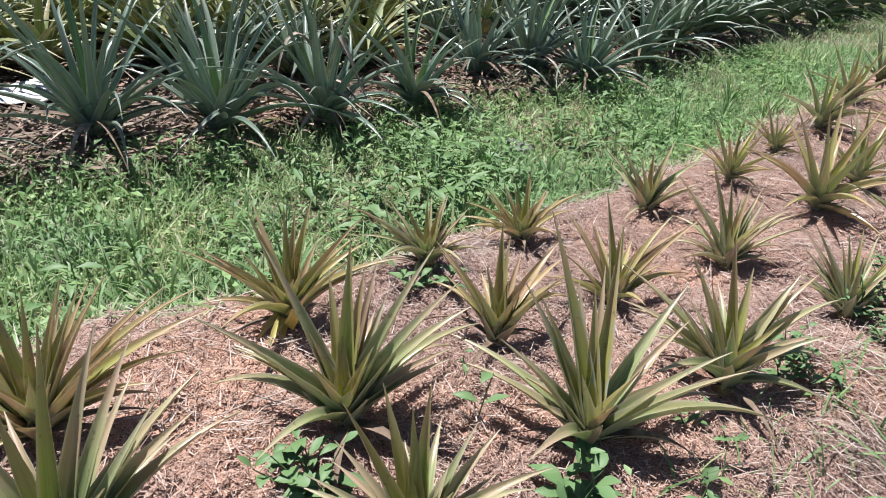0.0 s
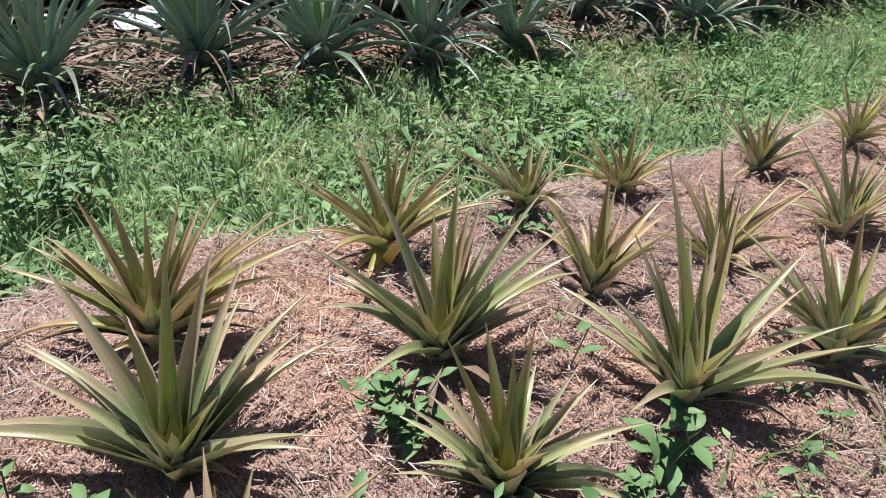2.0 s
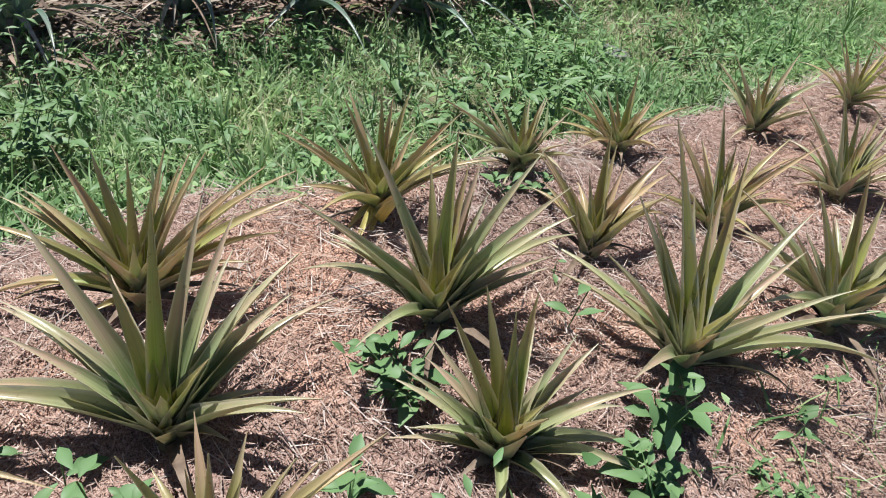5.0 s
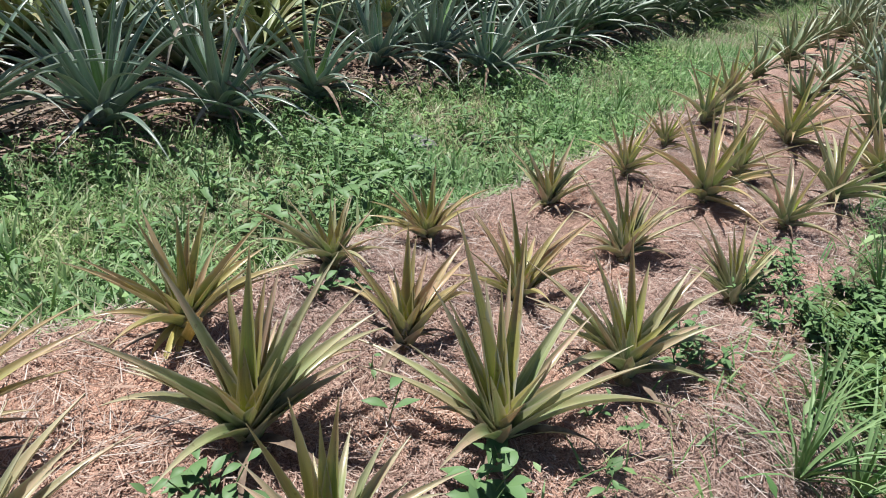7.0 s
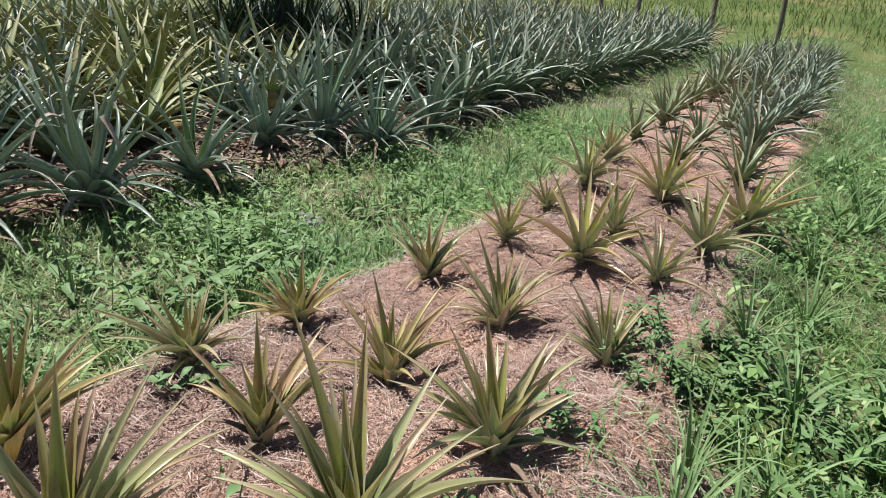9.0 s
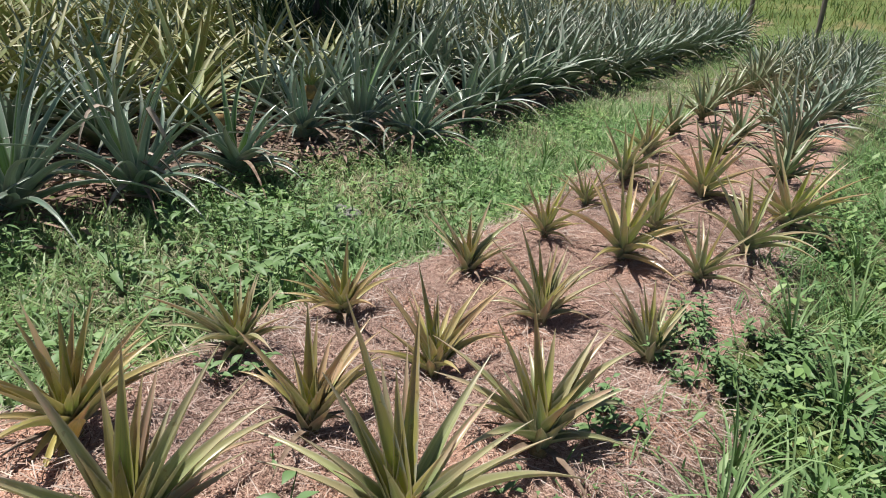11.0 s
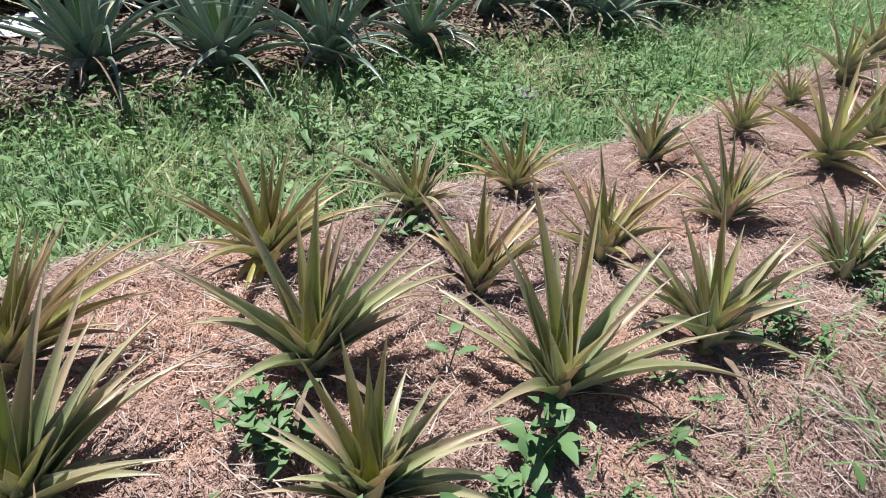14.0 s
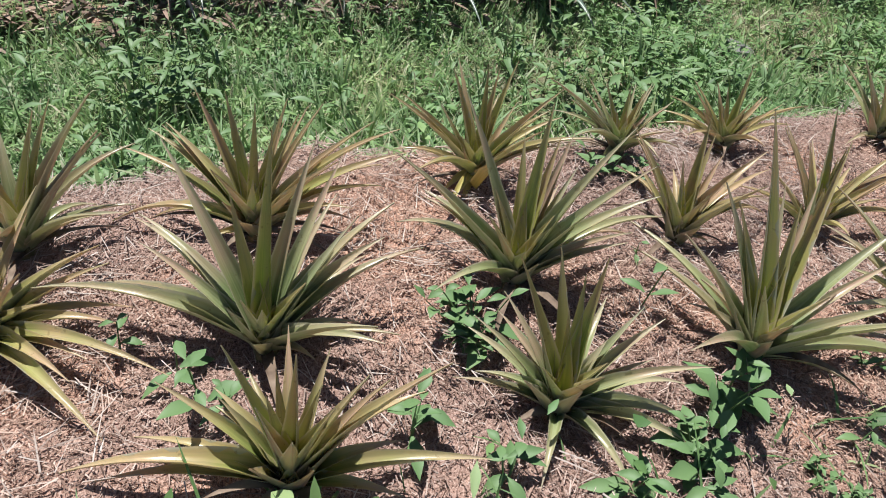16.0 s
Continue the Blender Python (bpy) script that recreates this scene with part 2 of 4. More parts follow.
def dry_material(name, tones):
    m, node, link, shader = material(name, 0.7, 0.25)
    coords = node("ShaderNodeTexCoord")
    grain = node("ShaderNodeTexNoise", Scale=30.0, Detail=4.0)
    link(coords.outputs["Object"], grain.inputs["Vector"])
    link(ramp(node, link, grain.outputs[0], [(0.3, tones[0]), (0.5, tones[1]), (0.75, tones[2])]), shader.inputs["Base Color"])
    return m


dry_skin = dry_material("dry_leaf_skin", ((0.26, 0.19, 0.15), (0.42, 0.34, 0.28), (0.56, 0.48, 0.42)))
brown_skin = dry_material("brown_leaf_skin", ((0.10, 0.065, 0.045), (0.20, 0.14, 0.10), (0.34, 0.26, 0.20)))


def stem_material():
    m, node, link, shader = material("leaf_base_skin", 0.7, 0.2)
    coords = node("ShaderNodeTexCoord")
    grain = node("ShaderNodeTexNoise", Scale=40.0, Detail=4.0)
    link(coords.outputs["Object"], grain.inputs["Vector"])
    link(ramp(node, link, grain.outputs[0], [(0.3, (0.10, 0.085, 0.045)), (0.7, (0.24, 0.21, 0.11))]), shader.inputs["Base Color"])
    return m


stem_skin = stem_material()


def wood_material(name, low, high):
    m, node, link, shader = material(name, 0.85, 0.2)
    coords = node("ShaderNodeTexCoord")
    squeeze = node("ShaderNodeMapping")
    squeeze.inputs["Scale"].default_value = (9, 9, 1.2)
    link(coords.outputs["Object"], squeeze.inputs[0])
    grain = node("ShaderNodeTexNoise", Scale=3.0, Detail=6.0)
    link(squeeze.outputs[0], grain.inputs["Vector"])
    link(ramp(node, link, grain.outputs[0], [(0.3, low), (0.7, high)]), shader.inputs["Base Color"])
    bump = node("ShaderNodeBump", Strength=0.6, Distance=0.02)
    link(grain.outputs[0], bump.inputs["Height"])
    link(bump.outputs[0], shader.inputs["Normal"])
    return m


post_skin = wood_material("weathered_post", (0.10, 0.085, 0.075), (0.22, 0.19, 0.17))
bark_skin = wood_material("bark", (0.045, 0.036, 0.030), (0.11, 0.09, 0.075))


def stone_material():
    m, node, link, shader = material("grey_stone", 0.8, 0.3)
    coords = node("ShaderNodeTexCoord")
    grain = node("ShaderNodeTexNoise", Scale=18.0, Detail=6.0)
    link(coords.outputs["Object"], grain.inputs["Vector"])
    link(ramp(node, link, grain.outputs[0], [(0.3, (0.09, 0.085, 0.085)), (0.7, (0.22, 0.21, 0.21))]), shader.inputs["Base Color"])
    bump = node("ShaderNodeBump", Strength=0.5, Distance=0.01)
    link(grain.outputs[0], bump.inputs["Height"])
    link(bump.outputs[0], shader.inputs["Normal"])
    return m


def fruit_material():
    m, node, link, shader = material("pineapple_rind", 0.5, 0.35)
    coords = node("ShaderNodeTexCoord")
    grain = node("ShaderNodeTexNoise", Scale=25.0, Detail=3.0)
    link(coords.outputs["Object"], grain.inputs["Vector"])
    link(ramp(node, link, grain.outputs[0], [(0.3, (0.10, 0.09, 0.045)), (0.55, (0.30, 0.18, 0.07)), (0.75, (0.46, 0.30, 0.14))]), shader.inputs["Base Color"])
    return m


def ground_material():
    """Soil under thin green growth on the path, straw and broken mulch on the beds (the attribute mulch says where)."""
    m, node, link, shader = material("field_ground", 0.92, 0.15)
    coords = node("ShaderNodeTexCoord")
    where = node("ShaderNodeAttribute")
    where.attribute_name = "mulch"

    def cloud(scale, detail=4.0, squash=None, turn=0.0):
        n = node("ShaderNodeTexNoise", Scale=scale, Detail=detail)
        if squash:
            mapping = node("ShaderNodeMapping")
            mapping.inputs["Scale"].default_value = squash
            mapping.inputs["Rotation"].default_value = (0, 0, turn)
            link(coords.outputs["Object"], mapping.inputs[0])
            link(mapping.outputs[0], n.inputs["Vector"])
        else:
            link(coords.outputs["Object"], n.inputs["Vector"])
        return n.outputs[0]
    fibre_a = cloud(105, 3.0, (1, 5, 1), 0.5)
    fibre_b = cloud(105, 3.0, (5, 1, 1), 0.9)
    fibre_c = cloud(120, 3.0, (1, 5, 1), -0.7)
    fibres = maths(node, link, "MAXIMUM", maths(node, link, "MAXIMUM", fibre_a, fibre_b), fibre_c)
    chaff = cloud(230, 4.0)
    rough_mix = maths(node, link, "ADD", maths(node, link, "MULTIPLY", fibres, 0.6), maths(node, link, "MULTIPLY", chaff, 0.45))
    straw = ramp(node, link, rough_mix, [(0.42, (0.045, 0.030, 0.025)), (0.50, (0.19, 0.125, 0.100)), (0.575, (0.38, 0.250, 0.205)), (0.69, (0.62, 0.475, 0.41))])
    patches = ramp(node, link, cloud(2.6, 4.0), [(0.36, (0.84, 0.80, 0.82)), (0.5, (1.0, 0.95, 0.94)), (0.64, (1.20, 1.03, 0.92))])
    straw = mix(node, link, 1.0, straw, patches, "MULTIPLY")
    soil = ramp(node, link, cloud(24, 6.0), [(0.35, (0.08, 0.058, 0.042)), (0.55, (0.20, 0.15, 0.11)), (0.7, (0.34, 0.27, 0.20))])
    green = ramp(node, link, cloud(45, 5.0), [(0.3, (0.045, 0.075, 0.022)), (0.6, (0.10, 0.15, 0.04)), (0.8, (0.19, 0.20, 0.08))])
    turf = mix(node, link, ramp(node, link, cloud(3.2, 5.0), [(0.30, (0, 0, 0)), (0.62, (1, 1, 1))]), soil, green)
    wide = cloud(0.35, 3.0)
    meadow = ramp(node, link, wide, [(0.3, (0.07, 0.11, 0.03)), (0.55, (0.12, 0.155, 0.05)), (0.7, (0.20, 0.17, 0.08))])
    apart = node("ShaderNodeAttribute")
    apart.attribute_name = "meadow"
    turf = mix(node, link, apart.outputs["Fac"], turf, meadow)
    frayed = maths(node, link, "ADD", where.outputs["Fac"], maths(node, link, "MULTIPLY", maths(node, link, "SUBTRACT", cloud(14, 5.0), 0.5), 0.9))
    cover = ramp(node, link, frayed, [(0.42, (0, 0, 0)), (0.58, (1, 1, 1))])
    link(mix(node, link, cover, turf, straw), shader.inputs["Base Color"])
    bump = node("ShaderNodeBump", Strength=0.9, Distance=0.006)
    link(rough_mix, bump.inputs["Height"])
    link(bump.outputs[0], shader.inputs["Normal"])
    return m


# ---- the lie of the land ----


def soft(v):
    return np.logaddexp(0, 3.0 * v) / 3.0


def step(v, a, b):
    s = np.clip((v - a) / (b - a), 0, 1)
    return s * s * (3 - 2 * s)


def waves(x, y, scale, seed):
    """Smooth bumps between -1 and 1."""
    r = np.random.RandomState(seed)
    total = 0.0
    for k in range(7):
        a, f, p = r.uniform(0, 6.28), scale * r.uniform(0.6, 2.4), r.uniform(0, 6.28)
        total = total + np.sin((np.cos(a) * x + np.sin(a) * y) * f + p)
    return total / 4.0


def bed_middle(y):
    return 0.24 - 0.12 * soft(y - 2.4)


def old_row(y):
    """The line of the first row of grown plants across the path."""
    return -1.92 - 0.12 * soft(y - 3.6)


def bed_share(x, y):
    d = np.abs(x - bed_middle(y)) + 0.07 * waves(x, y, 4.0, 3) + 0.03 * waves(x, y, 17.0, 13)
    return 1 - step(d, 0.46, 0.84)


def bed_lift(x, y):
    """Height share of the bed, which falls off more gently towards the furrow."""
    d = x - bed_middle(y)
    d = np.where(d > 0, 0.76 * d, -d) + 0.07 * waves(x, y, 4.0, 3) + 0.03 * waves(x, y, 17.0, 13)
    return 1 - step(d, 0.46, 0.84)


def mulched(x, y):
    """Where straw covers the ground: the bed, and the furrow beside it near its start."""
    beside = step(x - bed_middle(y), 0.2, 0.4) * (1 - step(x - bed_middle(y), 0.95, 1.25)) * (1 - step(y + 1.1 * (x - 1.0) + 0.25 * waves(x, y, 5.0, 16), 1.9, 2.4))
    return np.maximum(bed_share(x, y) * (1 - 0.9 * step(y, 8.0, 11.0)), 0.85 * beside)


def old_share(x, y):
    d = x - old_row(y) + 0.10 * waves(x, y, 3.0, 8)
    return (1 - step(d, 0.04, 0.34)) * (1 - step(-d, 6.5, 7.5)) * (1 - step(y, 19, 22))


def land(x, y):
    """Height of the ground."""
    x, y = np.asarray(x, float), np.asarray(y, float)
    near = 1 - step(np.hypot(x, y), 14, 30)
    z = 0.03 + near * (0.016 * waves(x, y, 2.3, 1) + 0.007 * waves(x, y, 9.0, 2))
    z = z + bed_lift(x, y) * (0.155 + 0.055 * (1 - step(y, 0.7, 1.8)) + 0.022 * waves(x, y, 5.0, 4) + 0.008 * waves(x, y, 19.0, 5)) * (1 - step(y, 20, 24))
    z = z + bed_share(x, y) * near * (0.006 * waves(x, y, 26.0, 14) + 0.004 * waves(x, y, 75.0, 17))
    z = z + old_share(x, y) * (0.07 + 0.012 * waves(x, y, 7.0, 6))
    far = np.maximum(np.maximum(y - 16, -x - 9.5), 0)
    return z + 0.09 * np.minimum(far, 60) + 0.25 * step(far, 0, 30) * waves(x, y, 0.15, 7)


def steps_out(dense_from, dense_to, pitch, reach):
    inner = np.arange(dense_from, dense_to + pitch / 2, pitch)
    grow = np.cumsum(pitch * 1.15 ** np.arange(1, 90))
    grow = grow[grow < reach]
    return np.concatenate([dense_from - grow[::-1], inner, dense_to + grow])


def mesh_object(name, verts, faces, skin, parent=None, uvs=None, smooth=True, under=None):
    data = bpy.data.meshes.new(name)
    data.from_pydata(np.asarray(verts).tolist(), [], np.asarray(faces).tolist() if isinstance(faces, np.ndarray) else faces)
    data.materials.append(skin)
    if under:
        # in each ring of a leaf the second half of the faces lies below
        data.materials.append(under)
        data.polygons.foreach_set("material_index", [int(k % 8 > 3) for k in range(len(data.polygons))])
    if smooth:
        data.polygons.foreach_set("use_smooth", [True] * len(data.polygons))
    if uvs is not None:
        layer = data.uv_layers.new(name="skin")
        index = np.zeros(len(data.loops), dtype=int)
        data.loops.foreach_get("vertex_index", index)
        layer.data.foreach_set("uv", np.asarray(uvs, float)[index].ravel())
    ob = new(name, data)
    ob.parent = parent
    return ob


def build_ground():
    xs, ys = steps_out(-2.2, 1.5, 0.022, 420), steps_out(-0.8, 4.2, 0.022, 420)
    gx, gy = np.meshgrid(xs, ys)
    gz = land(gx, gy)
    verts = np.stack([gx, gy, gz], -1).reshape(-1, 3)
    w = len(xs)
    i = (np.arange(len(ys) - 1)[:, None] * w + np.arange(w - 1)[None]).ravel()
    faces = np.stack([i, i + 1, i + w + 1, i + w], 1)
    ob = mesh_object("ground", verts, faces, ground_material())
    share = np.maximum(mulched(gx, gy) * (1 - step(gy, 20, 24)), 0.5 * old_share(gx, gy)).ravel()
    ob.data.attributes.new("mulch", "FLOAT", "POINT").data.foreach_set("value", share)
    away = np.maximum(np.maximum(gy - 13, -gx - 8.5), 0).ravel()
    ob.data.attributes.new("meadow", "FLOAT", "POINT").data.foreach_set("value", step(away, 0, 5))
    return tagged(ob, "field soil with straw-mulched planting bed and weedy grass path", "ground", kind="structure")


build_ground()

# ---- leaves ----


def leaf_shape(p0, p1, p2, width, rings=9, cup=0.30, twist=0.0, thick=0.0022, broad=0.16, side=None, clasp=0.8, fine=False):
    """A long channelled leaf along a bent line from p0 over p1 to p2: verts, faces and uvs. broad: where it is widest; fine: a rounded gutter with a wavy spiny margin."""
    p0, p1, p2 = np.asarray(p0, float), np.asarray(p1, float), np.asarray(p2, float)
    verts, uvs = [], []
    flat = np.array([p2[1] - p0[1], -(p2[0] - p0[0]), 0.0])
    if side is not None:
        flat = np.asarray(side, float)
    if np.linalg.norm(flat) < 1e-4:
        flat = np.array([1.0, 0, 0])
    flat /= np.linalg.norm(flat)
    lanes = (-1.0, -0.58, 0.0, 0.58, 1.0) if fine else (-1.0, 0.0, 1.0)
    for k in range(rings + 1):
        t = k / rings
        c = (1 - t) ** 2 * p0 + 2 * t * (1 - t) * p1 + t * t * p2
        d = 2 * (1 - t) * (p1 - p0) + 2 * t * (p2 - p1)
        d /= np.linalg.norm(d) + 1e-9
        s = flat - d * (flat @ d)
        s /= np.linalg.norm(s) + 1e-9
        n = np.cross(s, d)
        a = twist * t
        s, n = s * math.cos(a) + n * math.sin(a), n * math.cos(a) - s * math.sin(a)
        if t < broad:
            half = width * (clasp + (1 - clasp) * t / broad) / 2
        else:
            half = width * max(0.03, (1 - ((t - broad) / (1 - broad)) ** (1.05 if fine else 1.22))) / 2
        lift = half * cup * 1.6 * (1.25 - 0.75 * t)
        top, below = [], []
        for q in lanes:
            ragged = 1 + (0.05 * math.sin(9.1 * k + 4 * q) if fine and abs(q) == 1 else 0.0)
            p = c + s * half * q * ragged + n * lift * abs(q) ** (1.8 if fine else 1.0)
            top.append(p)
            below.append(p - n * (thick + 0.10 * half) * (1 - abs(q)))
        verts += top + below[::-1]
        row = [((q + 1) / 2, t) for q in lanes]
        uvs += row + row[::-1]
    faces = []
    w = 2 * len(lanes)
    for k in range(rings):
        a, b = w * k, w * k + w
        for q in [i for i in range(w - 1) if i != len(lanes) - 1]:
            faces.append((a + q, a + q + 1, b + q + 1, b + q))
    return np.array(verts), faces, np.array(uvs)


def leaf_bend(rng, az, reach, rise, start, spread=0.012):
    """The three points of a leaf that leaves the heart steeply and ends at that reach and rise."""
    a = radians(az)
    out = np.array([math.cos(a), math.sin(a), 0.0])
    p0 = out * spread + np.array([0, 0, start])
    p2 = out * reach + np.array([0, 0, rise])
    low = float(np.clip(1.0 - (rise - start) / max(reach, 0.03), 0, 1))
    p1 = p0 + out * reach * (0.40 + 0.06 * low) + np.array([0, 0, (rise - start) * 0.56 + (0.05 + 0.24 * low) * reach * rng.uniform(0.7, 1.3)])
    return p0, p1, p2


def stem_part(parent, radius, height, skin):
    """The stub of overlapping old leaf bases at a plant's foot."""
    verts, faces, uvs = [], [], []
    for k in range(6):
        z = -0.04 + (height + 0.04) * k / 5
        for q in range(10):
            a = 2 * math.pi * q / 10 + 0.3 * k
            r = radius * (1.0 - 0.35 * k / 5) * (1 + 0.16 * ((q + k) % 2))
            verts.append((r * math.cos(a), r * math.sin(a), z))
    for k in range(5):
        for q in range(10):
            faces.append((k * 10 + q, k * 10 + (q + 1) % 10, k * 10 + 10 + (q + 1) % 10, k * 10 + 10 + q))
    faces.append(tuple(range(50, 60)))
    return mesh_object("stem", verts, faces, skin, parent)


def plant_empty(name, x, y, sink=0.0):
    base = new(name)
    base.empty_display_size = 0.1
    base.location = (x, y, float(land(x, y)) - sink)
    return base


def young_plant(seed, x, y, leaves, width, skin, inner=5, old=4, label="young pineapple plant with olive and pinkish spiny leaves on straw mulch", size=1.0):
    """A young pineapple: leaves as given (direction, reach, rise), short ones in the heart, broad short ones clasping the foot and a few old ones on the ground."""
    rng = random.Random(seed)
    plant = plant_empty("pineapple_plant", x, y)
    stem_part(plant, 0.026 * size, 0.050 * size, stem_skin)

    def leaf(bend, w, cup, made_of, name="leaf", tag="", twist=None, broad=0.24):
        verts, faces, uvs = leaf_shape(*bend, w, 11, cup, rng.uniform(-0.45, 0.45) if twist is None else twist, broad=broad, clasp=1.05, fine=True)
        part = mesh_object(name, verts, faces, made_of, plant, uvs, under=None if made_of is brown_skin else young_under)
        if tag:
            tagged(part, tag)
    for az, reach, rise in leaves:
        low = rise < 0.45 * reach
        short = min(1.0, 0.45 + 1.6 * math.hypot(reach, rise))
        leaf(leaf_bend(rng, az, reach, rise, 0.018 if low else 0.035, 0.014), 0.87 * width * short * rng.uniform(0.85, 1.1), rng.uniform(0.50, 0.85), heart_leaf if rise > 1.9 * reach else skin)
    longest = max(math.hypot(reach, rise) for _, reach, rise in leaves)
    for k in range(7 if size == 1.0 else 0):
        # leaves between the outstanding ones, shorter and half hidden by them
        az, up, span = 45 + (75 * k + rng.uniform(-20, 20)) % 195, radians(rng.uniform(18, 62)), longest * rng.uniform(0.58, 0.80)
        leaf(leaf_bend(rng, az, span * math.cos(up), span * math.sin(up), 0.02, 0.014), width * 0.70, rng.uniform(0.5, 0.8), skin)
    for k in range(inner):
        az = 137.5 * k + rng.uniform(-20, 20)
        high = rng.uniform(0.13, 0.24) * size
        leaf(leaf_bend(rng, az, high * rng.uniform(0.15, 0.45), high, 0.045, 0.008), width * 0.72, 0.65, heart_leaf)
    for k in range(4):
        az = 90 * k + rng.uniform(-35, 35)
        high = rng.uniform(0.09, 0.15) * size
        leaf(leaf_bend(rng, az, high * rng.uniform(0.35, 0.7), high, 0.012, 0.016), width * 0.95, 0.5, skin, broad=0.35)
    for k in range(old):
        az = rng.uniform(0, 360)
        reach = rng.uniform(0.10, 0.24) * size
        fall = float(land(x + reach * math.cos(radians(az)), y + reach * math.sin(radians(az))) - land(x, y))
        leaf(leaf_bend(rng, az, reach, fall + rng.uniform(0.012, 0.03), 0.02), width * 0.5, 0.2, brown_skin, "dry_leaf", "dried grey-brown lower leaf")
    return tagged(plant, label, "pineapple plant", "young pineapple plants in the mulched bed")


def random_leaves(rng, count, long, low=8, high=82):
    made = []
    for k in range(count):
        up = low + (high - low) * ((k + 0.5) / count) ** 0.9 + rng.uniform(-6, 6)
        size = long * rng.uniform(0.8, 1.08) * (0.78 + 0.3 * math.sin(radians(min(88, up)) * 1.2))
        made.append((round(137.5 * k + rng.uniform(-18, 18)) % 360, size * math.cos(radians(up)), size * math.sin(radians(up))))
    return made


# leaves that stand out, plant by plant: direction in degrees, reach and rise in metres
OLIVE = "young pineapple plant with olive-green and pinkish spiny leaves on straw mulch"
GOLD = "yellowing young pineapple plant with long spiny leaves on straw mulch"
young_plant(100, 0.373, 0.166, [(148, 0.12, 0.43), (137, 0.21, 0.37), (-153, 0.27, 0.36), (-168, 0.10, 0.32), (131, 0.26, 0.32), (113, 0.31, 0.23), (105, 0.26, 0.19), (-144, 0.33, 0.18), (101, 0.34, 0.15), (-145, 0.36, 0.15), (171, 0.09, 0.14), (-114, 0.43, 0.11), (57, 0.24, 0.11), (84, 0.18, 0.06), (-124, 0.40, 0.05), (49, 0.11, 0.04)],
            0.047, young_leaf, label=OLIVE)
young_plant(101, 0.028, 0.19, [(-152, 0.17, 0.31), (-171, 0.12, 0.31), (120, 0.12, 0.31), (152, 0.08, 0.30), (103, 0.18, 0.30), (82, 0.27, 0.29), (109, 0.13, 0.28), (85, 0.33, 0.26), (-139, 0.23, 0.22), (-135, 0.27, 0.20), (90, 0.36, 0.18), (-131, 0.35, 0.14), (97, 0.31, 0.13), (92, 0.30, 0.09), (84, 0.22, 0.03), (-79, 0.11, 0.03), (-115, 0.24, 0.02), (-112, 0.33, 0.01)],
            0.042, yellow_leaf, label=GOLD)
young_plant(102, 0.343, 0.695, [(141, 0.12, 0.39), (-159, 0.20, 0.38), (90, 0.21, 0.37), (70, 0.23, 0.33), (-114, 0.26, 0.31), (125, 0.17, 0.31), (131, 0.14, 0.31), (161, 0.15, 0.30), (83, 0.29, 0.22), (-60, 0.27, 0.17), (-139, 0.23, 0.16), (92, 0.36, 0.12), (96, 0.08, 0.05), (-144, 0.32, 0.02), (105, 0.36, 0.01)],
            0.046, young_leaf, label=OLIVE)
yellow_foot = young_plant(103, -0.09, 0.775, [(119, 0.13, 0.31), (152, 0.08, 0.30), (-161, 0.12, 0.28), (76, 0.20, 0.28), (-179, 0.18, 0.28), (138, 0.11, 0.28), (-107, 0.23, 0.25), (-114, 0.20, 0.24), (-51, 0.30, 0.19), (97, 0.21, 0.18), (66, 0.29, 0.17), (98, 0.26, 0.15), (-113, 0.22, 0.08), (-169, 0.08, 0.08)],
            0.04, yellow_leaf, label=GOLD)
young_plant(104, 0.647, 1.096, [(172, 0.21, 0.46), (129, 0.21, 0.42), (-160, 0.18, 0.34), (146, 0.12, 0.32), (-166, 0.15, 0.31), (97, 0.31, 0.28), (-69, 0.34, 0.26), (-136, 0.20, 0.25), (-157, 0.15, 0.12), (-141, 0.15, 0.08), (60, 0.42, 0.05), (-42, 0.13, 0.03), (79, 0.37, 0.02), (93, 0.32, 0.01), (57, 0.21, -0.00)],
            0.044, young_leaf, label=OLIVE)
young_plant(105, 0.684, 1.552, [(154, 0.11, 0.37), (-177, 0.16, 0.31), (120, 0.13, 0.28), (-160, 0.30, 0.25), (91, 0.24, 0.25), (86, 0.29, 0.25), (170, 0.11, 0.24), (-174, 0.13, 0.19), (77, 0.33, 0.19), (-153, 0.28, 0.17), (-94, 0.30, 0.17), (-145, 0.20, 0.11), (79, 0.32, 0.07), (48, 0.10, 0.05), (72, 0.33, 0.02), (48, 0.26, -0.01)],
            0.042, young_leaf, label=OLIVE)
young_plant(106, 0.655, 0.655, [(132, 0.08, 0.33), (-148, 0.13, 0.31), (173, 0.13, 0.30), (154, 0.07, 0.29), (-158, 0.17, 0.19), (99, 0.21, 0.17), (74, 0.26, 0.14), (-159, 0.18, 0.13), (-117, 0.16, 0.09), (-113, 0.20, 0.08), (82, 0.25, 0.05), (55, 0.13, 0.04), (12, 0.20, 0.03), (-36, 0.18, 0.03), (65, 0.28, 0.01), (56, 0.26, -0.00)],
            0.042, young_leaf, label=OLIVE)
young_plant(107, 0.267, 1.175, [(144, 0.10, 0.31), (132, 0.12, 0.26), (-153, 0.19, 0.26), (-159, 0.18, 0.22), (102, 0.25, 0.21), (101, 0.29, 0.15), (157, 0.08, 0.13), (-163, 0.21, 0.11), (101, 0.31, 0.06), (97, 0.31, 0.02), (79, 0.09, 0.01)],
            0.04, yellow_leaf, label=GOLD)
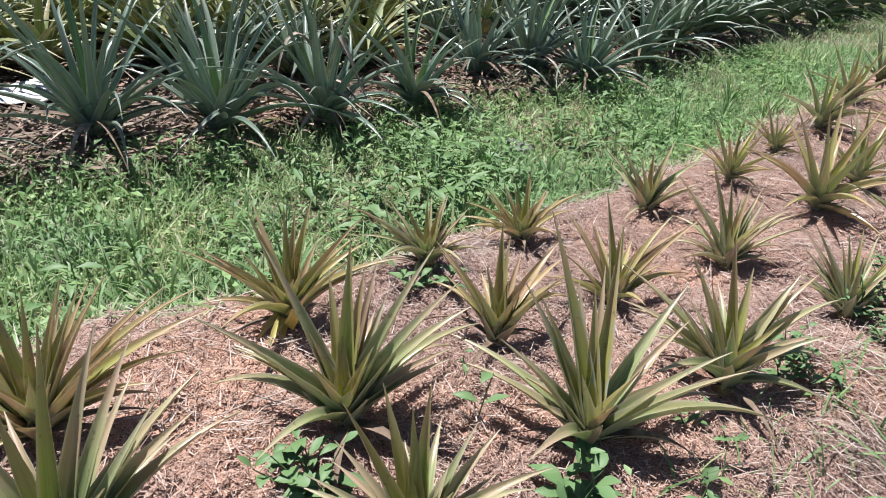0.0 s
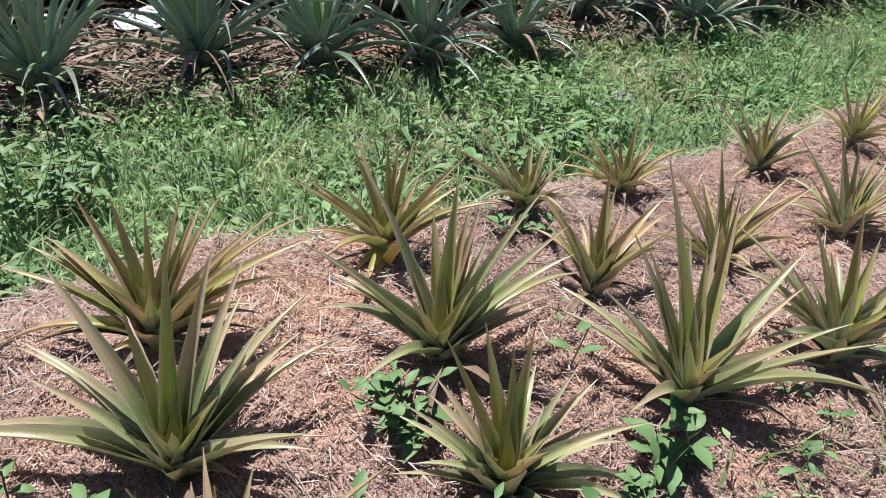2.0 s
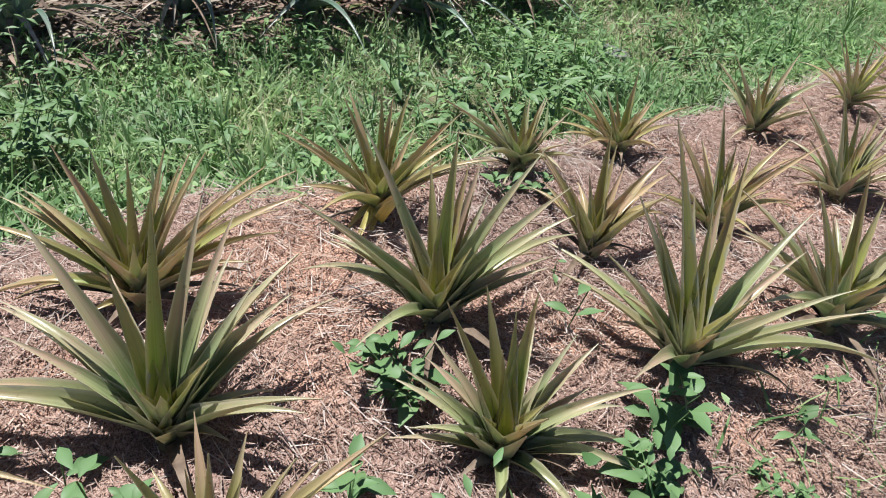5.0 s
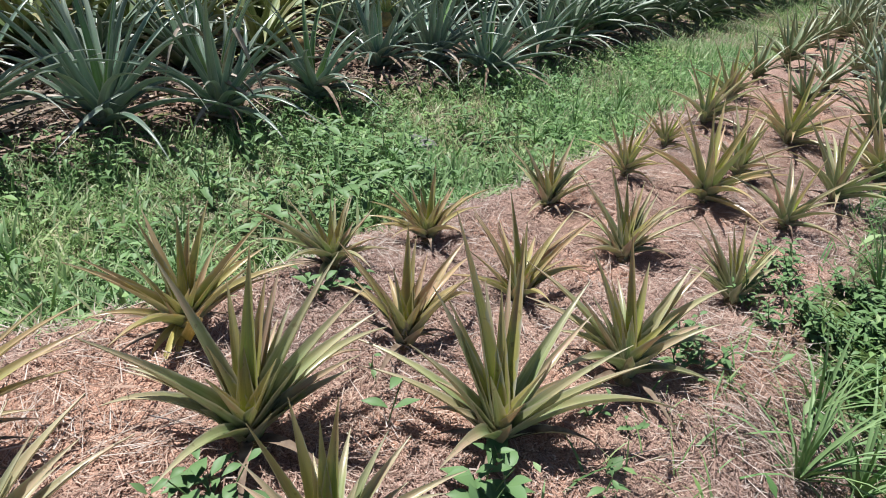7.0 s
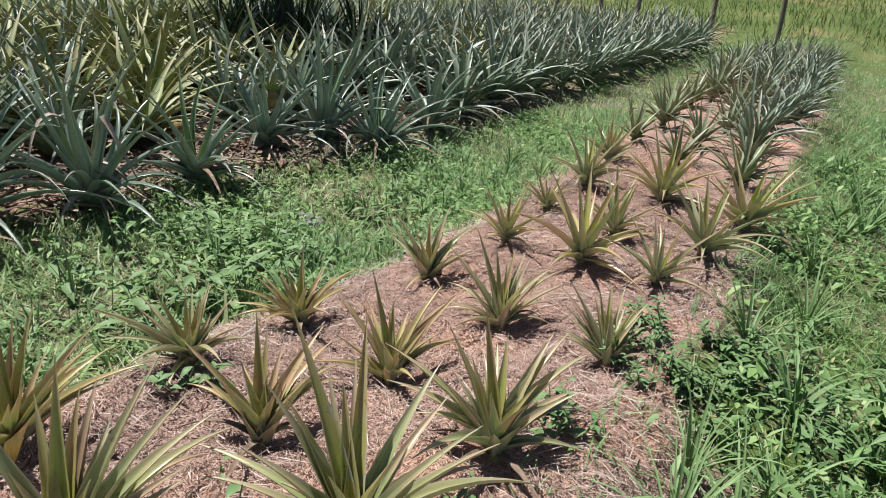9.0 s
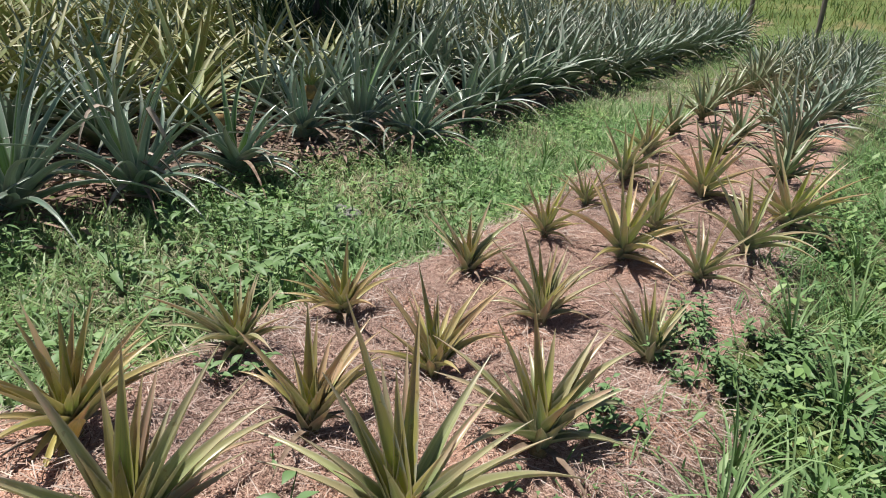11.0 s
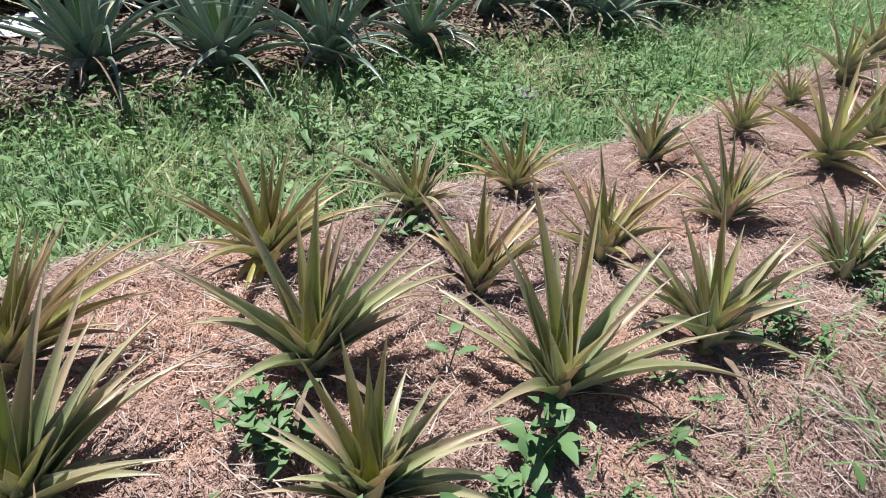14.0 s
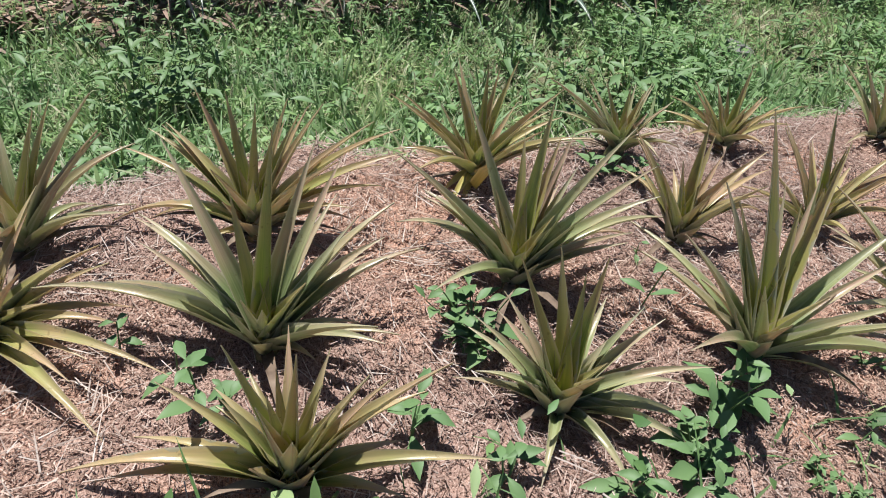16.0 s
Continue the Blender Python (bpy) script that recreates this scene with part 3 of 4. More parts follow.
young_plant(108, -0.155, 1.655, [(131, 0.09, 0.26), (-152, 0.15, 0.19), (172, 0.07, 0.19), (99, 0.13, 0.17), (-160, 0.07, 0.17), (-129, 0.20, 0.15), (84, 0.26, 0.15), (-13, 0.20, 0.14), (94, 0.09, 0.10), (-80, 0.20, 0.10), (92, 0.27, 0.06), (-129, 0.21, 0.05)],
            0.036, yellow_leaf, label=GOLD)
young_plant(109, -0.14, 1.247, [(-121, 0.23, 0.21), (-159, 0.09, 0.20), (148, 0.07, 0.20), (113, 0.07, 0.19), (80, 0.12, 0.16), (-15, 0.27, 0.16), (-71, 0.21, 0.13), (57, 0.14, 0.11), (-123, 0.21, 0.11), (60, 0.17, 0.06), (-52, 0.17, 0.03)],
            0.034, young_leaf, label=OLIVE)
young_plant(110, 0.273, 1.623, [(170, 0.10, 0.33), (69, 0.24, 0.28), (-170, 0.19, 0.25), (-167, 0.18, 0.24), (132, 0.08, 0.24), (96, 0.26, 0.23), (92, 0.29, 0.17), (-29, 0.19, 0.14), (117, 0.21, 0.04), (85, 0.33, 0.03), (79, 0.30, 0.03)],
            0.037, yellow_leaf, label=GOLD)
young_plant(111, 0.324, 2.12, [(178, 0.13, 0.33), (149, 0.09, 0.28), (-168, 0.21, 0.26), (111, 0.13, 0.25), (101, 0.18, 0.23), (-171, 0.17, 0.21), (82, 0.26, 0.16), (76, 0.30, 0.16), (-179, 0.23, 0.10), (93, 0.25, 0.08), (-106, 0.19, 0.07), (-151, 0.20, 0.05), (78, 0.24, 0.04), (53, 0.19, 0.01)],
            0.036, young_leaf, label=OLIVE)
young_plant(112, -0.1, 2.25, [(102, 0.16, 0.27), (-167, 0.15, 0.25), (132, 0.08, 0.24), (-160, 0.20, 0.22), (80, 0.28, 0.19), (107, 0.10, 0.19), (85, 0.24, 0.17), (93, 0.27, 0.07), (-79, 0.18, 0.03)],
            0.038, young_leaf, label=OLIVE)
young_plant(113, 0.684, 2.197, [(-179, 0.16, 0.25), (124, 0.12, 0.25), (152, 0.09, 0.24), (-176, 0.19, 0.23), (104, 0.18, 0.22), (160, 0.09, 0.21), (85, 0.24, 0.15), (-163, 0.15, 0.15), (-158, 0.15, 0.07), (80, 0.26, 0.07), (69, 0.18, 0.03)],
            0.034, young_leaf, label=OLIVE)
young_plant(114, 0.662, 0.169, [(-137, 0.10, 0.29), (133, 0.04, 0.29), (85, 0.25, 0.26), (179, 0.07, 0.22), (102, 0.14, 0.21), (125, 0.08, 0.19), (95, 0.23, 0.15), (-143, 0.16, 0.14), (-139, 0.15, 0.11), (73, 0.32, 0.09), (-105, 0.35, 0.06), (-120, 0.27, 0.05), (-103, 0.30, 0.05), (83, 0.08, 0.05), (63, 0.19, 0.03)],
            0.046, yellow_leaf, label=GOLD)
young_plant(115, -0.063, -0.293, [(127, 0.15, 0.32), (118, 0.22, 0.32), (136, 0.12, 0.30), (106, 0.21, 0.25), (-176, 0.18, 0.25), (8, 0.33, 0.25), (119, 0.29, 0.17), (-156, 0.30, 0.06), (137, 0.20, 0.01)],
            0.042, young_leaf, label=OLIVE)
young_plant(116, 0.192, -0.34, [(12, 0.12, 0.23), (106, 0.07, 0.20), (102, 0.24, 0.17), (100, 0.21, 0.17), (71, 0.15, 0.13), (40, 0.28, 0.09), (55, 0.41, 0.08), (35, 0.40, 0.05), (90, 0.27, 0.04), (79, 0.26, 0.04)],
            0.048, yellow_leaf, label=GOLD)

dying_skin = leaf_material("dying_leaf_skin", [(0.0, (0.52, 0.44, 0.14)), (0.6, (0.62, 0.52, 0.20)), (1.0, (0.66, 0.58, 0.36))], YOUNG_HUES, 0.5, (0.7, 0.6, 0.3), (0.6, 0.5, 0.15), glow=0.2, margin_tone=(0.55, 0.42, 0.12))
for az, reach, rise in ((-48, 0.17, -0.01), (-38, 0.13, -0.015), (-70, 0.12, 0.0)):
    verts, faces, uvs = leaf_shape(*leaf_bend(random.Random(az), az, reach, rise, 0.03), 0.026, 8, 0.4, 0.9)
    tagged(mesh_object("dying_leaf", verts, faces, dying_skin, yellow_foot, uvs), "bright yellow dying lower leaf")

# a leaf of that plant cut off short, its pale end facing the furrow
verts, faces, uvs = leaf_shape((0.06, -0.02, 0.03), (0.12, -0.03, 0.10), (0.15, -0.03, 0.15), 0.034, 6, 0.5, 0.2, 0.006, 0.75, clasp=0.9, fine=True)
tagged(mesh_object("cut_leaf", verts, faces, dying_skin, yellow_foot, uvs), "short cut leaf with a pale yellow end")

# smaller ones farther along the bed: place, leaf length, leaf count, yellowing or not
ALONG = [(-0.08, 2.77, 0.27, 15, 1), (0.58, 2.88, 0.30, 13, 0), (0.62, 3.31, 0.38, 17, 0), (0.27, 2.82, 0.40, 17, 1), (0.22, 3.26, 0.34, 15, 0), (-0.20, 3.35, 0.25, 13, 1),
         (-0.26, 3.90, 0.38, 17, 0), (-0.42, 4.56, 0.36, 17, 0), (0.18, 3.96, 0.42, 20, 1), (0.65, 3.88, 0.42, 20, 1)]
for number, (px, py, long, count, golden) in enumerate(ALONG):
    rng = random.Random(300 + number)
    young_plant(300 + number, px, py, random_leaves(rng, count, long, 2, 78), 0.038 * long / 0.4, yellow_leaf if golden else young_leaf, inner=3, old=2, size=0.8,
                label="small yellowing pineapple plant in straw mulch" if golden else "small olive-green pineapple plant in straw mulch")


def joined_rosette(rng, leaves, width, rings, start=0.05):
    """Leaves in one mesh, given as (direction, reach, rise) or as three points."""
    verts, faces, uvs, count = [], [], [], 0
    for spec in leaves:
        bend = spec if np.ndim(spec[0]) else leaf_bend(rng, *spec, start, 0.02)
        v, f, u = leaf_shape(*bend, width * rng.uniform(0.85, 1.1), rings, rng.uniform(0.3, 0.55), rng.uniform(-0.5, 0.5), clasp=1.4)
        verts.append(v)
        uvs.append(u)
        faces += [tuple(i + count for i in face) for face in f]
        count += len(v)
    return np.concatenate(verts), faces, np.concatenate(uvs)


def rosette_pattern(seed, leaves, width, skin, label, group, rings=6):
    """A whole plant with its leaves in one part, to be copied where plants stand too far off to tell leaf from leaf."""
    rng = random.Random(seed)
    plant = plant_empty("pineapple_plant", 0, 0)
    stem_part(plant, 0.03, 0.07, stem_skin)
    verts, faces, uvs = joined_rosette(rng, leaves, width, rings)
    mesh_object("leaves", verts, faces, skin, plant, uvs)
    return tagged(plant, label, "pineapple plant", group)


def stand(pattern, x, y, turn, size, tilt=0.0):
    z = float(land(x, y)) - 0.005
    return copy_thing(pattern, pose(x, y, z, tilt, 0, turn) @ Matrix.Diagonal((size, size, size, 1)))


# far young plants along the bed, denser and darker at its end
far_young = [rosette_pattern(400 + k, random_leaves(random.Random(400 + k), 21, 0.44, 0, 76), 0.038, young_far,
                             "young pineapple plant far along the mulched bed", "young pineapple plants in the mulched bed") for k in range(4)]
rng = random.Random(41)
bush_spots = []
for k, y in enumerate(np.concatenate([np.arange(4.65, 7.7, 0.70), np.arange(7.9, 13.5, 0.46)])):
    for lane in (-0.42, 0.0, 0.40):
        px, py = float(bed_middle(y)) + lane + rng.uniform(-0.08, 0.08), float(y) + rng.uniform(-0.12, 0.12) + 0.18 * (lane == 0)
        if py < 5.0 and lane < 0:
            continue
        grown = 0.85 + 0.45 * float(step(py, 5, 9)) * (1.35 if lane > 0.2 else 0.8)
        if py > 5.4 and lane > 0.2 or py > 8.5 and rng.random() < 0.5:
            bush_spots.append((px, py, rng.uniform(0, 360), rng.uniform(0.52, 0.70)))
            continue
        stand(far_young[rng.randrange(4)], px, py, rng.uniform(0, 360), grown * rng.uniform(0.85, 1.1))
for pattern in far_young:
    pattern.location = (float(bed_middle(13.0)) + 0.3 * far_young.index(pattern) - 0.45, 13.0 + 0.2 * far_young.index(pattern), float(land(float(bed_middle(13.0)), 13.0)))

# ---- grown plants across the path ----


def arching(rng, count, long, high=84):
    """Leaves of a grown plant: the outer ones leave low and arch far out and down, the inner ones stand up."""
    made = []
    for k in range(count):
        share = (k + 0.5) / count
        up = radians(max(16, 24 + (high - 24) * share ** 0.95 + rng.uniform(-11, 11)))
        a = radians(137.5 * k + rng.uniform(-16, 16))
        size = long * rng.uniform(0.74, 1.14) * (0.92 + 0.34 * min(share, 0.6))
        out = np.array([math.cos(a), math.sin(a), 0.0])
        p0 = out * 0.03 + np.array([0, 0, 0.01 + 0.07 * share])
        way = out * math.cos(up) + np.array([0, 0, math.sin(up)])
        fall = max(0.0, 1.0 - share) * rng.uniform(0.20, 0.52) + rng.uniform(0.0, 0.14)
        p1 = p0 + way * size * 0.58 + np.array([0, 0, 0.16 * size * (1 - share)])
        p2 = p0 + way * size + out * 0.08 * size - np.array([0, 0, fall * size])
        p2[2] = max(p2[2], rng.uniform(0.02, 0.12))
        p1 = p1 + np.array([-out[1], out[0], 0]) * rng.uniform(-0.10, 0.10)
        p2 = p2 + np.array([-out[1], out[0], 0]) * rng.uniform(-0.20, 0.20)
        made.append((p0, p1, p2))
    return made


def grown_plant(seed, x, y, long, count, width=0.045, high=84, label="large blue-green pineapple plant with arching spiny leaves"):
    rng = random.Random(seed)
    plant = plant_empty("pineapple_plant", x, y)
    stem_part(plant, 0.045, 0.05, stem_skin)
    for k, bend in enumerate(arching(rng, count, long, high)):
        verts, faces, uvs = leaf_shape(*bend, width * rng.uniform(0.80, 1.1), 10, rng.uniform(0.45, 0.70), rng.uniform(-0.6, 0.6), clasp=1.5, fine=True)
        mesh_object("leaf", verts, faces, mature_heart if k > 0.82 * count else mature_leaf, plant, uvs, under=mature_under)
    for k in range(9):
        az, reach = rng.uniform(0, 360), rng.uniform(0.28, 0.60)
        p0, p1, p2 = leaf_bend(rng, az, reach, 0.03, 0.08, 0.03)
        verts, faces, uvs = leaf_shape(p0, p1, p2, width * 0.7, 8, 0.15, rng.uniform(-1.2, 1.2))
        tagged(mesh_object("dry_leaf", verts, faces, brown_skin if k % 3 else dry_skin, plant, uvs), "dried drooping brown leaf")
    return tagged(plant, label, "pineapple plant", "grown pineapple plants across the path")


GROWN = [(-2.02, 0.05, 0.78, 32, 82), (-2.13, 0.74, 0.82, 33, 82), (-2.00, 1.29, 0.78, 33, 80), (-1.88, 1.82, 0.72, 32, 78), (-1.87, 2.40, 0.50, 26, 74),
         (-2.13, 3.56, 0.78, 32, 80), (-1.78, 3.76, 0.62, 28, 76), (-2.20, 3.12, 0.58, 28, 76), (-1.98, 4.55, 0.64, 30, 76)]
grown = [grown_plant(500 + k, x, y, long, count, high=high) for k, (x, y, long, count, high) in enumerate(GROWN)]


# long dried leaves hanging from one of them
for p0, p1, p2, wide in (((0.02, 0.0, 0.08), (0.05, 0.02, 0.30), (0.13, 0.03, 0.46), 0.046), ((0.115, 0.028, 0.465), (0.19, 0.06, 0.36), (0.29, 0.13, 0.09), 0.050),
                         ((0.06, 0.0, 0.20), (0.20, 0.10, 0.12), (0.32, 0.21, 0.015), 0.040), ((-0.03, 0.03, 0.25), (-0.02, -0.18, 0.75), (0.02, -0.30, 0.10), 0.035), ((0.04, 0.05, 0.22), (0.12, 0.12, 0.20), (0.16, 0.16, 0.01), 0.034)):
    verts, faces, uvs = leaf_shape(p0, p1, p2, wide, 12, 0.35, 0.5, clasp=0.9)
    tagged(mesh_object("dry_leaf", verts, faces, dry_skin, grown[3], uvs), "long pale dried leaf bent down to the ground")

far_grown = [rosette_pattern(600 + k, arching(random.Random(600 + k), 38, 0.76, 74), 0.056, mature_far,
                             "large blue-green pineapple plant in the dense field", "grown pineapple plants across the path", 7) for k in range(4)]
far_golden = [rosette_pattern(620 + k, arching(random.Random(620 + k), 38, 0.78, 62), 0.064, golden_far,
                              "large yellowing pineapple plant in the dense field", "grown pineapple plants across the path", 7) for k in range(3)]
rng = random.Random(70)
for px, py, turn, size in bush_spots:
    stand(far_grown[rng.randrange(4)], px, py, turn, size, rng.uniform(-10, 10))
rng = random.Random(71)
taken = [(x, y) for x, y, *_ in GROWN]
beyond = {"mature": [], "golden": []}
for lane in range(9):
    for y in np.arange(-3.2, 15.6, 0.56):
        px = float(old_row(y)) - 0.62 * lane - (0.25 if lane else 0.0) + rng.uniform(-0.12, 0.12)
        py = float(y) + 0.28 * (lane % 2) + rng.uniform(-0.12, 0.12)
        if lane == 0 and -0.2 < py < 4.9 or px < -8.2 or math.hypot(px + 4.9, py - 5.5) < 0.32 or math.hypot(px + 2.85, py - 0.60) < 0.5 or min(math.hypot(px - a, py - b) for a, b in taken) < 0.42:
            continue
        golden = lane >= 1 and rng.random() < ((0.70 if lane > 1 else 0.20) if py < 6.5 else 0.22)
        pick = rng.choice(far_golden) if golden else rng.choice(far_grown)
        turn, size, tilt = rng.uniform(0, 360), rng.uniform(0.78, 1.05), rng.uniform(-14, 14)
        taken.append((px, py))
        if lane <= 3 and py < 11:
            stand(pick, px, py, turn, size, tilt)
        else:
            m = pose(px, py, float(land(px, py)), tilt, 0, turn) @ Matrix.Diagonal((size, size, size, 1))
            beyond["golden" if golden else "mature"].append((pick, m))
for k, pattern in enumerate(far_grown + far_golden):
    px, py = -4.2 - 0.6 * k, 16.0
    pattern.location = (px, py, float(land(px, py)))


def joined_copies(name, copies, skin, label):
    """The leaves of many far plants in one mesh."""
    verts, faces, uvs, count = [], [], [], 0
    for pattern, m in copies:
        data = [c for c in pattern.children if c.name.startswith("leaves")][0].data
        v = np.zeros(len(data.vertices) * 3)
        data.vertices.foreach_get("co", v)
        m = np.array(m)
        verts.append(v.reshape(-1, 3) @ m[:3, :3].T + m[:3, 3])
        f = np.zeros(len(data.loops), dtype=int)
        data.loops.foreach_get("vertex_index", f)
        faces.append(f.reshape(-1, 4) + count)
        t = np.zeros(len(data.loops) * 2)
        data.uv_layers[0].data.foreach_get("uv", t)
        flat = np.zeros((len(data.vertices), 2))
        flat[f] = t.reshape(-1, 2)
        uvs.append(flat)
        count += len(data.vertices)
    ob = mesh_object(name, np.concatenate(verts), np.concatenate(faces), skin, None, np.concatenate(uvs))
    return tagged(ob, label, "pineapple plants", kind="stuff")


joined_copies("pineapple_rows", beyond["mature"], mature_far, "distant rows of blue-green pineapple plants")
joined_copies("pineapple_rows", beyond["golden"], golden_far, "distant rows of yellowing pineapple plants")

# ---- litter, grass and herbs ----


def ribbons(name, at, yaw, lift, size, width, droop, skin, rings=2, kink=None):
    """Many thin blades in one mesh: place, direction, upward angle, length, width and droop for each."""
    n = len(yaw)
    side = np.stack([-np.sin(yaw), np.cos(yaw), np.zeros(n)], 1)
    if kink is not None:
        side = side * np.cos(kink)[:, None] + np.array([0, 0, 1.0]) * np.sin(kink)[:, None]
    ahead = np.stack([np.cos(yaw), np.sin(yaw), np.zeros(n)], 1)
    verts, faces = [], []
    rows = 2 * rings + 1
    for k in range(rings):
        t = k / rings
        c = at + ahead * (size * t * np.cos(lift))[:, None]
        c[:, 2] += size * (t * np.sin(lift) - droop * t * t)
        half = (width * (1 - 0.55 * t) / 2)[:, None]
        verts += [c - side * half, c + side * half]
    tip = at + ahead * (size * np.cos(lift))[:, None]
    tip[:, 2] += size * (np.sin(lift) - droop)
    verts.append(tip)
    verts = np.stack(verts, 1).reshape(-1, 3)
    start = np.arange(n)[:, None] * rows
    tris = []
    for k in range(rings - 1):
        a = 2 * k
        tris += [(a, a + 1, a + 3), (a, a + 3, a + 2)]
    tris.append((rows - 3, rows - 2, rows - 1))
    faces = (start[:, :, None] + np.array(tris)[None]).reshape(-1, 3)
    return mesh_object(name, verts, faces, skin)


def scatter(seed, count, x0, x1, y0, y1, keep):
    r = np.random.RandomState(seed)
    x, y = r.uniform(x0, x1, count), r.uniform(y0, y1, count)
    ok = r.uniform(0, 1, count) < keep(x, y)
    x, y = x[ok], y[ok]
    return r, np.stack([x, y, land(x, y)], 1)


# straw on the bed: short chaff, broken stalks lying in all directions, and long pale stalks in clumps and on the flanks
r, at = scatter(11, 400000, -0.80, 1.40, -0.9, 5.2, lambda x, y: mulched(x, y) ** 1.5 * (0.55 + 0.45 * step(waves(x, y, 3.0, 12), -0.6, 0.5)))
n = len(at)
at[:, 2] += r.uniform(0.001, 0.013, n)
tagged(ribbons("straw_chaff", at, r.uniform(0, 6.28, n), r.normal(0, 0.26, n), 0.008 + 0.026 * r.uniform(0, 1, n) ** 1.6, r.uniform(0.0015, 0.0032, n), r.uniform(-0.04, 0.08, n), straw_skin, 2, r.uniform(-0.7, 0.7, n)),
       "fine pinkish-brown straw chaff covering the planting bed", "straw", kind="stuff")
r, at = scatter(25, 30000, -0.80, 1.40, -0.9, 4.6, lambda x, y: mulched(x, y) * (0.15 + 0.85 * step(waves(x, y, 6.0, 26), -0.2, 0.6)))
n = len(at)
at[:, 2] += r.uniform(0.003, 0.020, n)
tagged(ribbons("straw_mulch", at, r.uniform(0, 6.28, n), r.normal(0, 0.14, n), 0.025 + 0.060 * r.uniform(0, 1, n) ** 2.2, r.uniform(0.0016, 0.0034, n), r.uniform(-0.02, 0.06, n), straw_skin, 3, r.uniform(-0.7, 0.7, n)),
       "loose broken straw strewn over the planting bed", "straw", kind="stuff")


def flank(x, y):
    """Where long pale straw gathers: the edges of the bed and its fall towards the furrow."""
    d = x - bed_middle(y)
    return np.maximum(step(-d, 0.22, 0.5), step(d, 0.28, 0.55) * step(y, 1.15, 1.7))


r, at = scatter(19, 30000, -0.80, 1.40, -0.9, 4.5, lambda x, y: mulched(x, y) * step(waves(x, y, 4.5, 15), -0.35, 0.5) * (0.10 + 0.90 * flank(x, y)))
n = len(at)
at[:, 2] += r.uniform(0.004, 0.028, n)
swirl = 1.6 * waves(at[:, 0], at[:, 1], 4.0, 27)
tagged(ribbons("straw_wisps", at, swirl + r.normal(0.2, 0.55, n) + 3.14 * (r.uniform(0, 1, n) < 0.5), r.normal(0, 0.12, n), r.uniform(0.04, 0.13, n), r.uniform(0.0013, 0.0030, n), r.uniform(-0.02, 0.08, n), pale_straw_skin, 3, r.uniform(-0.7, 0.7, n)),
       "long pale grey straw lying in wisps on the bed's flanks", "straw", kind="stuff")
rr = np.random.RandomState(23)
bundle = np.stack([rr.uniform(-0.5, 1.25, 240), rr.uniform(-0.7, 4.2, 240)], 1)
pick = rr.randint(0, 240, 5000)
lean = rr.uniform(0, 3.14, 240)
x, y = bundle[pick, 0] + rr.normal(0, 0.05, 5000), bundle[pick, 1] + rr.normal(0, 0.05, 5000)
ok = rr.uniform(0, 1, 5000) < mulched(x, y) * (1 - 0.8 * (x > bed_middle(y) + 0.35) * (y < 1.2))
x, y, yaw = x[ok], y[ok], (lean[pick] + rr.normal(0, 0.5, 5000))[ok]
n = len(x)
tagged(ribbons("straw_bundles", np.stack([x, y, land(x, y) + rr.uniform(0.004, 0.030, n)], 1), yaw, rr.normal(0, 0.14, n), rr.uniform(0.03, 0.11, n), rr.uniform(0.0016, 0.0036, n), rr.uniform(-0.02, 0.08, n), pale_straw_skin, 3, rr.uniform(-0.6, 0.6, n)),
       "bundles of broken pale straw on the mulch", "straw", kind="stuff")
# coarse dead leaves under the grown plants, with the plants' shade in their colour
r, at = scatter(12, 15000, -4.2, -1.35, -1.5, 7.0, lambda x, y: old_share(x, y) * 0.9)
n = len(at)
at[:, 2] += r.uniform(0.002, 0.03, n)
tagged(ribbons("leaf_litter", at, r.uniform(0, 6.28, n), r.normal(0.05, 0.15, n), r.uniform(0.06, 0.28, n), r.uniform(0.008, 0.028, n), r.uniform(-0.03, 0.08, n), shaded_litter_skin, 3, r.uniform(-0.4, 0.4, n)),
       "dry brown leaf litter under the grown plants", "leaf litter", kind="stuff")


def weedy(x, y):
    """How thickly herbs grow: on the path and in the furrow beside the bed."""
    return (1 - mulched(x, y)) * (1 - 0.80 * old_share(x, y))


def path_only(x, y):
    return weedy(x, y) * (x < bed_middle(y))


def furrow_only(x, y):
    return weedy(x, y) * (x > bed_middle(y)) 


# short grass over the path, thick near the bed, thin and dry near the grown plants
lush = lambda x, y: 0.25 + 0.75 * step(waves(x, y, 2.6, 21) + 0.5 * step(x - old_row(y), 0.5, 1.1), -0.5, 0.6)
r, at = scatter(13, 98000, -1.95, 0.0, -1.2, 7.0, lambda x, y: path_only(x, y) * lush(x, y))
n = len(at)
tagged(ribbons("path_grass", at, r.uniform(0, 6.28, n), r.uniform(0.3, 1.35, n), 0.035 + 0.15 * r.uniform(0, 1, n) ** 1.8, 0.0035 + 0.0115 * r.uniform(0, 1, n) ** 2, r.uniform(0.05, 0.50, n), grass_skin, 3),
       "short weedy green grass growing over the path", "grass", kind="stuff")
r, at = scatter(20, 95000, -2.2, 0.0, -1.2, 9.0, lambda x, y: path_only(x, y) * (1 - 0.7 * step(x - old_row(y), 0.6, 1.3)))
n = len(at)
tagged(ribbons("dry_grass", at, r.uniform(0, 6.28, n), r.uniform(0.0, 0.8, n), 0.02 + 0.08 * r.uniform(0, 1, n) ** 1.6, r.uniform(0.002, 0.005, n), r.uniform(0.0, 0.2, n), dry_grass_skin, 2),
       "dry greyish-tan grass trodden on the path", "grass", kind="stuff")
